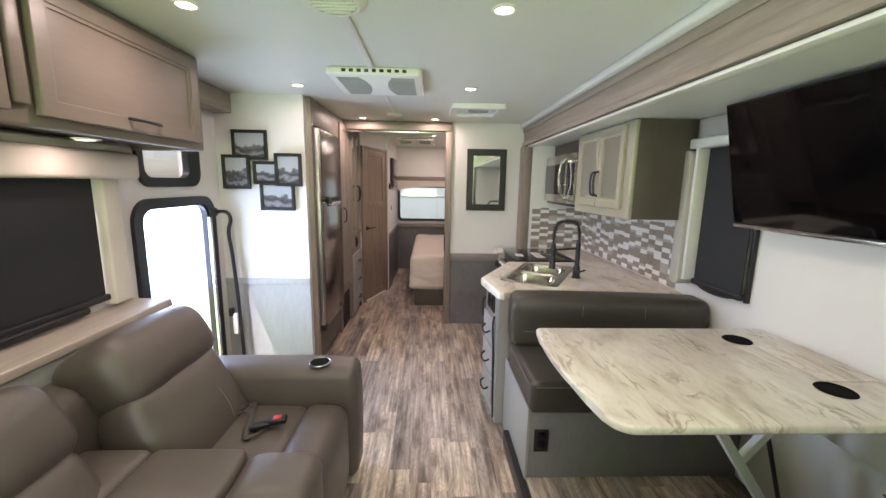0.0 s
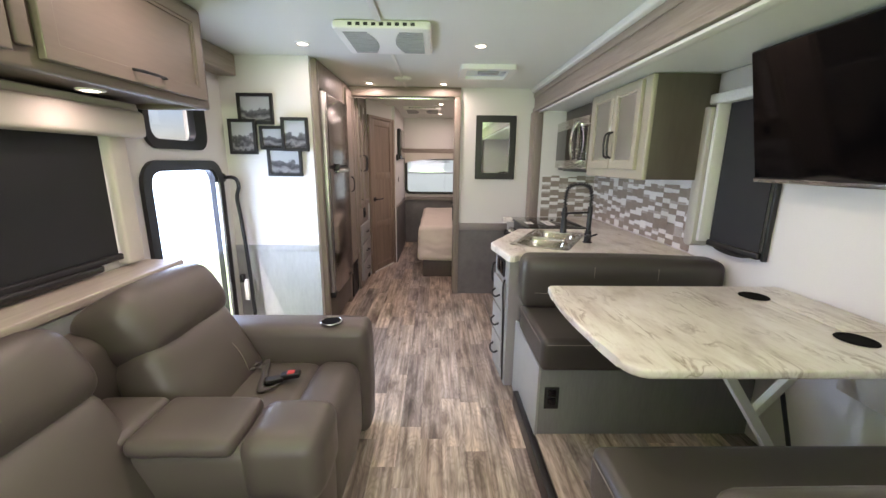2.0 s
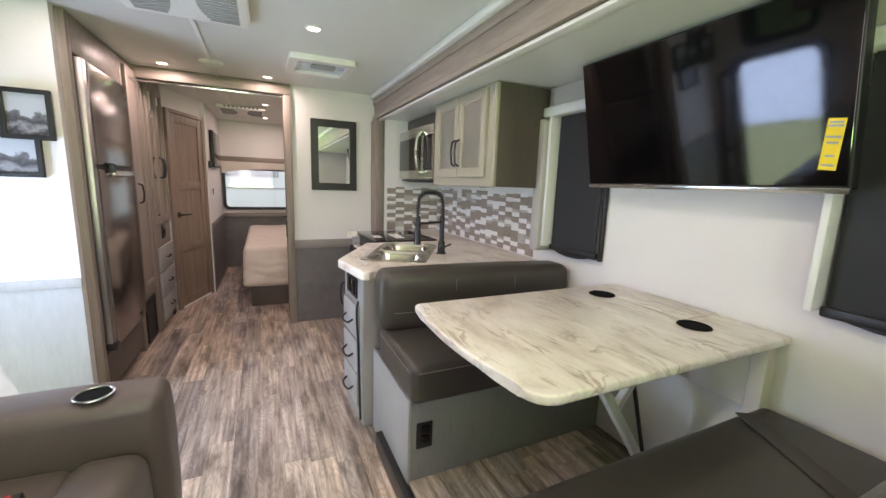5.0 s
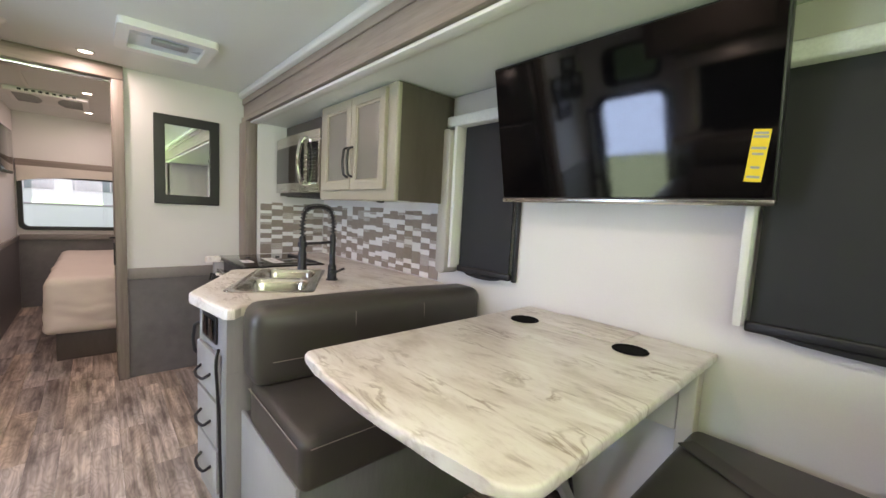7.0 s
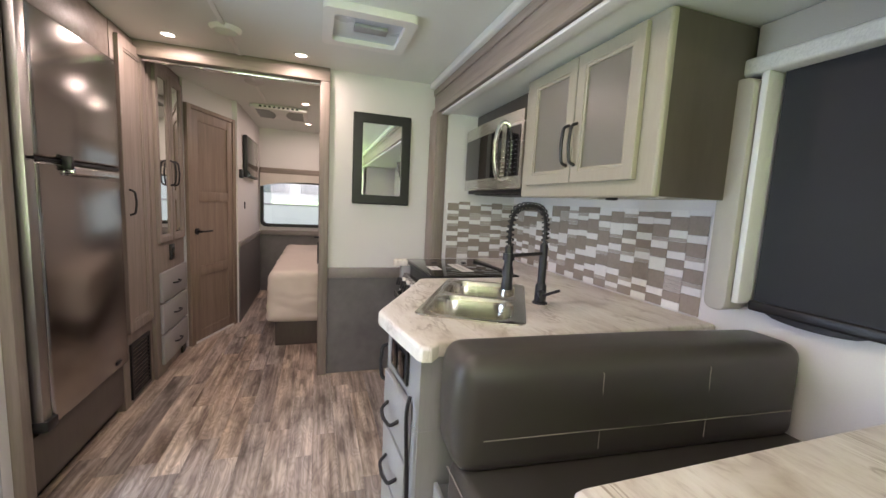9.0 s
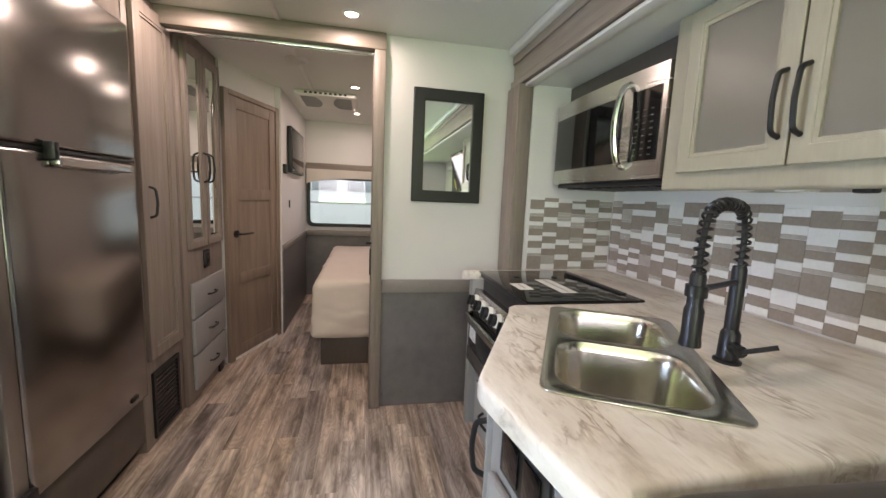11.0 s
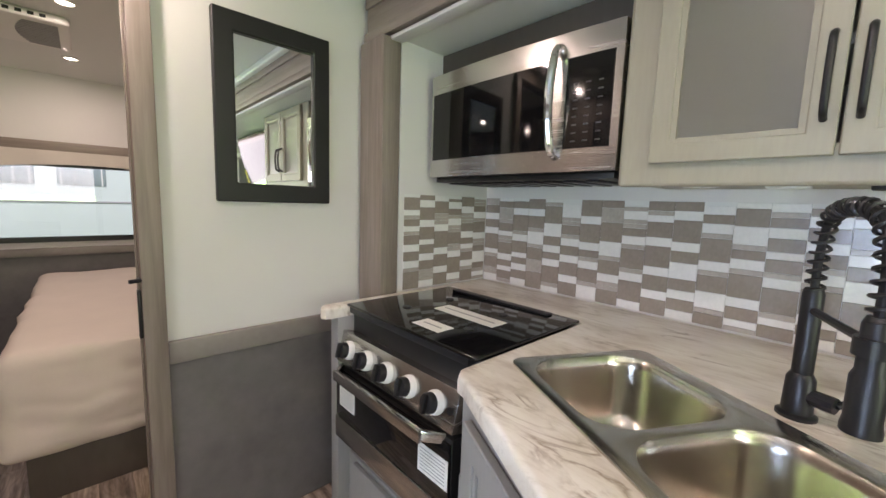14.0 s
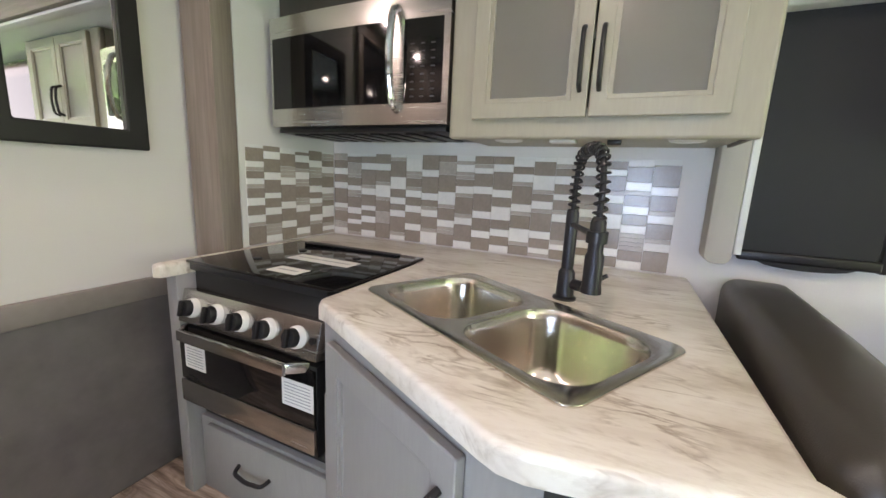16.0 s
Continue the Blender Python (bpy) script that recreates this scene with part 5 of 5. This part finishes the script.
structure(box("trim_ceiling_strip_2", -0.33, -0.305, 2.68, 3.96, 2.080, H - 0.001, M_PLAST, bevel=0.004))
structure(box("trim_ceiling_strip_3", -0.33, -0.305, 4.06, 5.30, 2.080, H - 0.001, M_PLAST, bevel=0.004))


def round_vent(x, y, r):
    ob = thing("ceiling_vent", (x, y, H), "round white ceiling vent with slots", "vent", "ceiling vents")
    lathe("rim", [(r * 0.7, -0.018), (r * 0.8, -0.02), (r, -0.006), (r * 1.02, -0.0005)], M_PLAST, ob, (x, y, H), caps=False)
    lathe("dish", [(0.001, -0.008), (r * 0.74, -0.009)], M_BLACK, ob, (x, y, H))
    for k in range(6):
        o_ = (-0.5 + (k + 0.5) / 6) * 2 * r * 0.66
        w_ = math.sqrt(max(0, (r * 0.7) ** 2 - o_ ** 2))
        box("slat", x - w_, x + w_, y + o_ - 0.005, y + o_ + 0.004, H - 0.019, H - 0.013, M_PLAST, ob, 0.0)


round_vent(-0.318, 3.58, 0.075)
round_vent(-0.318, 4.55, 0.07)
round_vent(-0.33, 1.42, 0.11)
sky_h = thing("roof_vent", (0.365, 3.25, 2.06), "white square roof vent with fan and light", "vent")
ring("frame", round_rect(0.155, 0.575, 3.04, 3.46, 0.03), round_rect(0.205, 0.525, 3.10, 3.40, 0.02), 2.055, H - 0.0005, M_PLAST, sky_h)
M_HATCH = mat("translucent_dome", (0.55, 0.6, 0.66), 0.3, var=0.03)
prism("dome", round_rect(0.205, 0.525, 3.10, 3.40, 0.02), 2.079, 2.087, M_HATCH, sky_h)
box("motor", 0.30, 0.46, 3.20, 3.27, 2.062, 2.079, M_INK, sky_h, 0.005)

# ---- outdoors: neighbouring vehicle and trees beyond the rear window ----
M_FARWALL = mat("pale_siding", (0.62, 0.70, 0.68), 0.5, var=0.04, scale=1, bump=0)
M_FARPANE = mat("tinted_pane", (0.30, 0.36, 0.37), 0.2, var=0.1, scale=2, bump=0)
nb = thing("parked_trailer", (0.0, 16.0, -0.7), "white travel trailer parked behind", "trailer")
box("body", -7, 5, 15, 17.4, -0.2, 2.6, M_FARWALL, nb, 0.1, 3)
for x in (-4.5, -1.6, -0.4, 1.6):
    box("window", x, x + 0.85, 14.985, 15.01, 1.35, 1.80, M_FARPANE, nb, 0.02, 2)
    for k in range(4):
        box("window_bar", x + 0.06 + k * 0.235, x + 0.085 + k * 0.235, 14.975, 14.984, 1.35, 1.80, M_TRIM, nb, 0.0)
box("belt_line", -7, 5, 14.985, 15.01, 0.95, 1.0, M_INK, nb, 0.004)
box("skirt", -7, 5, 15.1, 17.3, -0.7, -0.2, M_INK, nb, 0.02)

# ---- backsplash tiles ----
rng = random.Random(5)
TILES = {}


def tile(parent, u, w, v, h, m, key):
    """One tile, its lower corner at (u, v) on the wall plane m."""
    k = (round(w, 3), round(h, 3), key)
    if k not in TILES:
        d_ = bpy.data.meshes.new("tile")
        b_ = box_bm(0, w - 0.0012, 0, h - 0.0012, 0, 0.0035, 0.0007, 1)
        b_.to_mesh(d_)
        b_.free()
        d_.materials.append({"w": M_TILEW, "t": M_TILET, "g": M_TILEG}[key])
        TILES[k] = d_
    ob = new("tile", TILES[k])
    ob.matrix_basis = m @ Matrix.Translation((u, v, 0.001))
    attach(ob, parent)


def splash(name, u0, u1, z0, z1, m, width, label):
    back = structure(prism(name, [(u0, z0), (u1, z0), (u1, z1), (u0, z1)], 0.0, 0.0009, M_TRIM, m=m), label)
    n = round((u1 - u0) / width)
    w = (u1 - u0) / n
    for c in range(n):
        z = z0 + 0.002
        k = c % 2
        top = z1 - (0.0 if c % 3 else 0.012)
        while z < top - 0.012:
            if k % 2:
                h = rng.choice((0.022, 0.03, 0.03, 0.03, 0.055))
                key = "w"
                if h > 0.05 and rng.random() < 0.3:
                    key = "g"
            else:
                h = rng.choice((0.03, 0.04, 0.04, 0.055, 0.075))
                key = "t"
            if rng.random() < 0.22:
                h, key = 0.016, "g"
                k += 1
            h = min(h, top - z)
            tile(back, u0 + c * w, w, z, h, m, key)
            z += h
            k += 1


splash("backsplash_long", 2.275, 3.796, 0.868, 1.272, on_x(1.5245, -1), 0.0845, "mosaic tile backsplash in taupe and white")
splash("backsplash_end", 1.01, 1.516, 0.868, 1.272, on_y(3.7995, -1), 0.0845, "mosaic tile backsplash in taupe and white")

# ---- floor planks ----
PL = {}


def planks(parent, x0, x1, y0, y1, z, width, seed):
    r = random.Random(seed)
    n = round((x1 - x0) / width)
    w = (x1 - x0) / n
    for c in range(n):
        y = y0 - r.random() * 0.6
        while y < y1:
            l_ = r.choice((0.4, 0.6, 0.8, 1.0))
            a, b = max(y, y0), min(y + l_, y1)
            if b - a > 0.02:
                k = (round(w, 3), round(b - a, 3))
                if k not in PL:
                    d_ = bpy.data.meshes.new("plank")
                    b_ = box_bm(0, w - 0.0008, 0, b - a - 0.0008, -0.004, 0.0, 0)
                    b_.to_mesh(d_)
                    b_.free()
                    d_.materials.append(M_FLOOR)
                    PL[k] = d_
                ob = new("plank", PL[k])
                ob.matrix_basis = pose(x0 + c * w, a, z)
                attach(ob, parent)
            y += l_


planks(floor, -0.99, 0.47, -0.2, 6.69, 0.0, 0.112, 3)
planks(floor, 0.471, 0.765, 2.21, 3.975, 0.0, 0.098, 6)
planks(slide_floor, 0.478, 1.52, 0.85, 1.66, 0.0902, 0.13, 4)
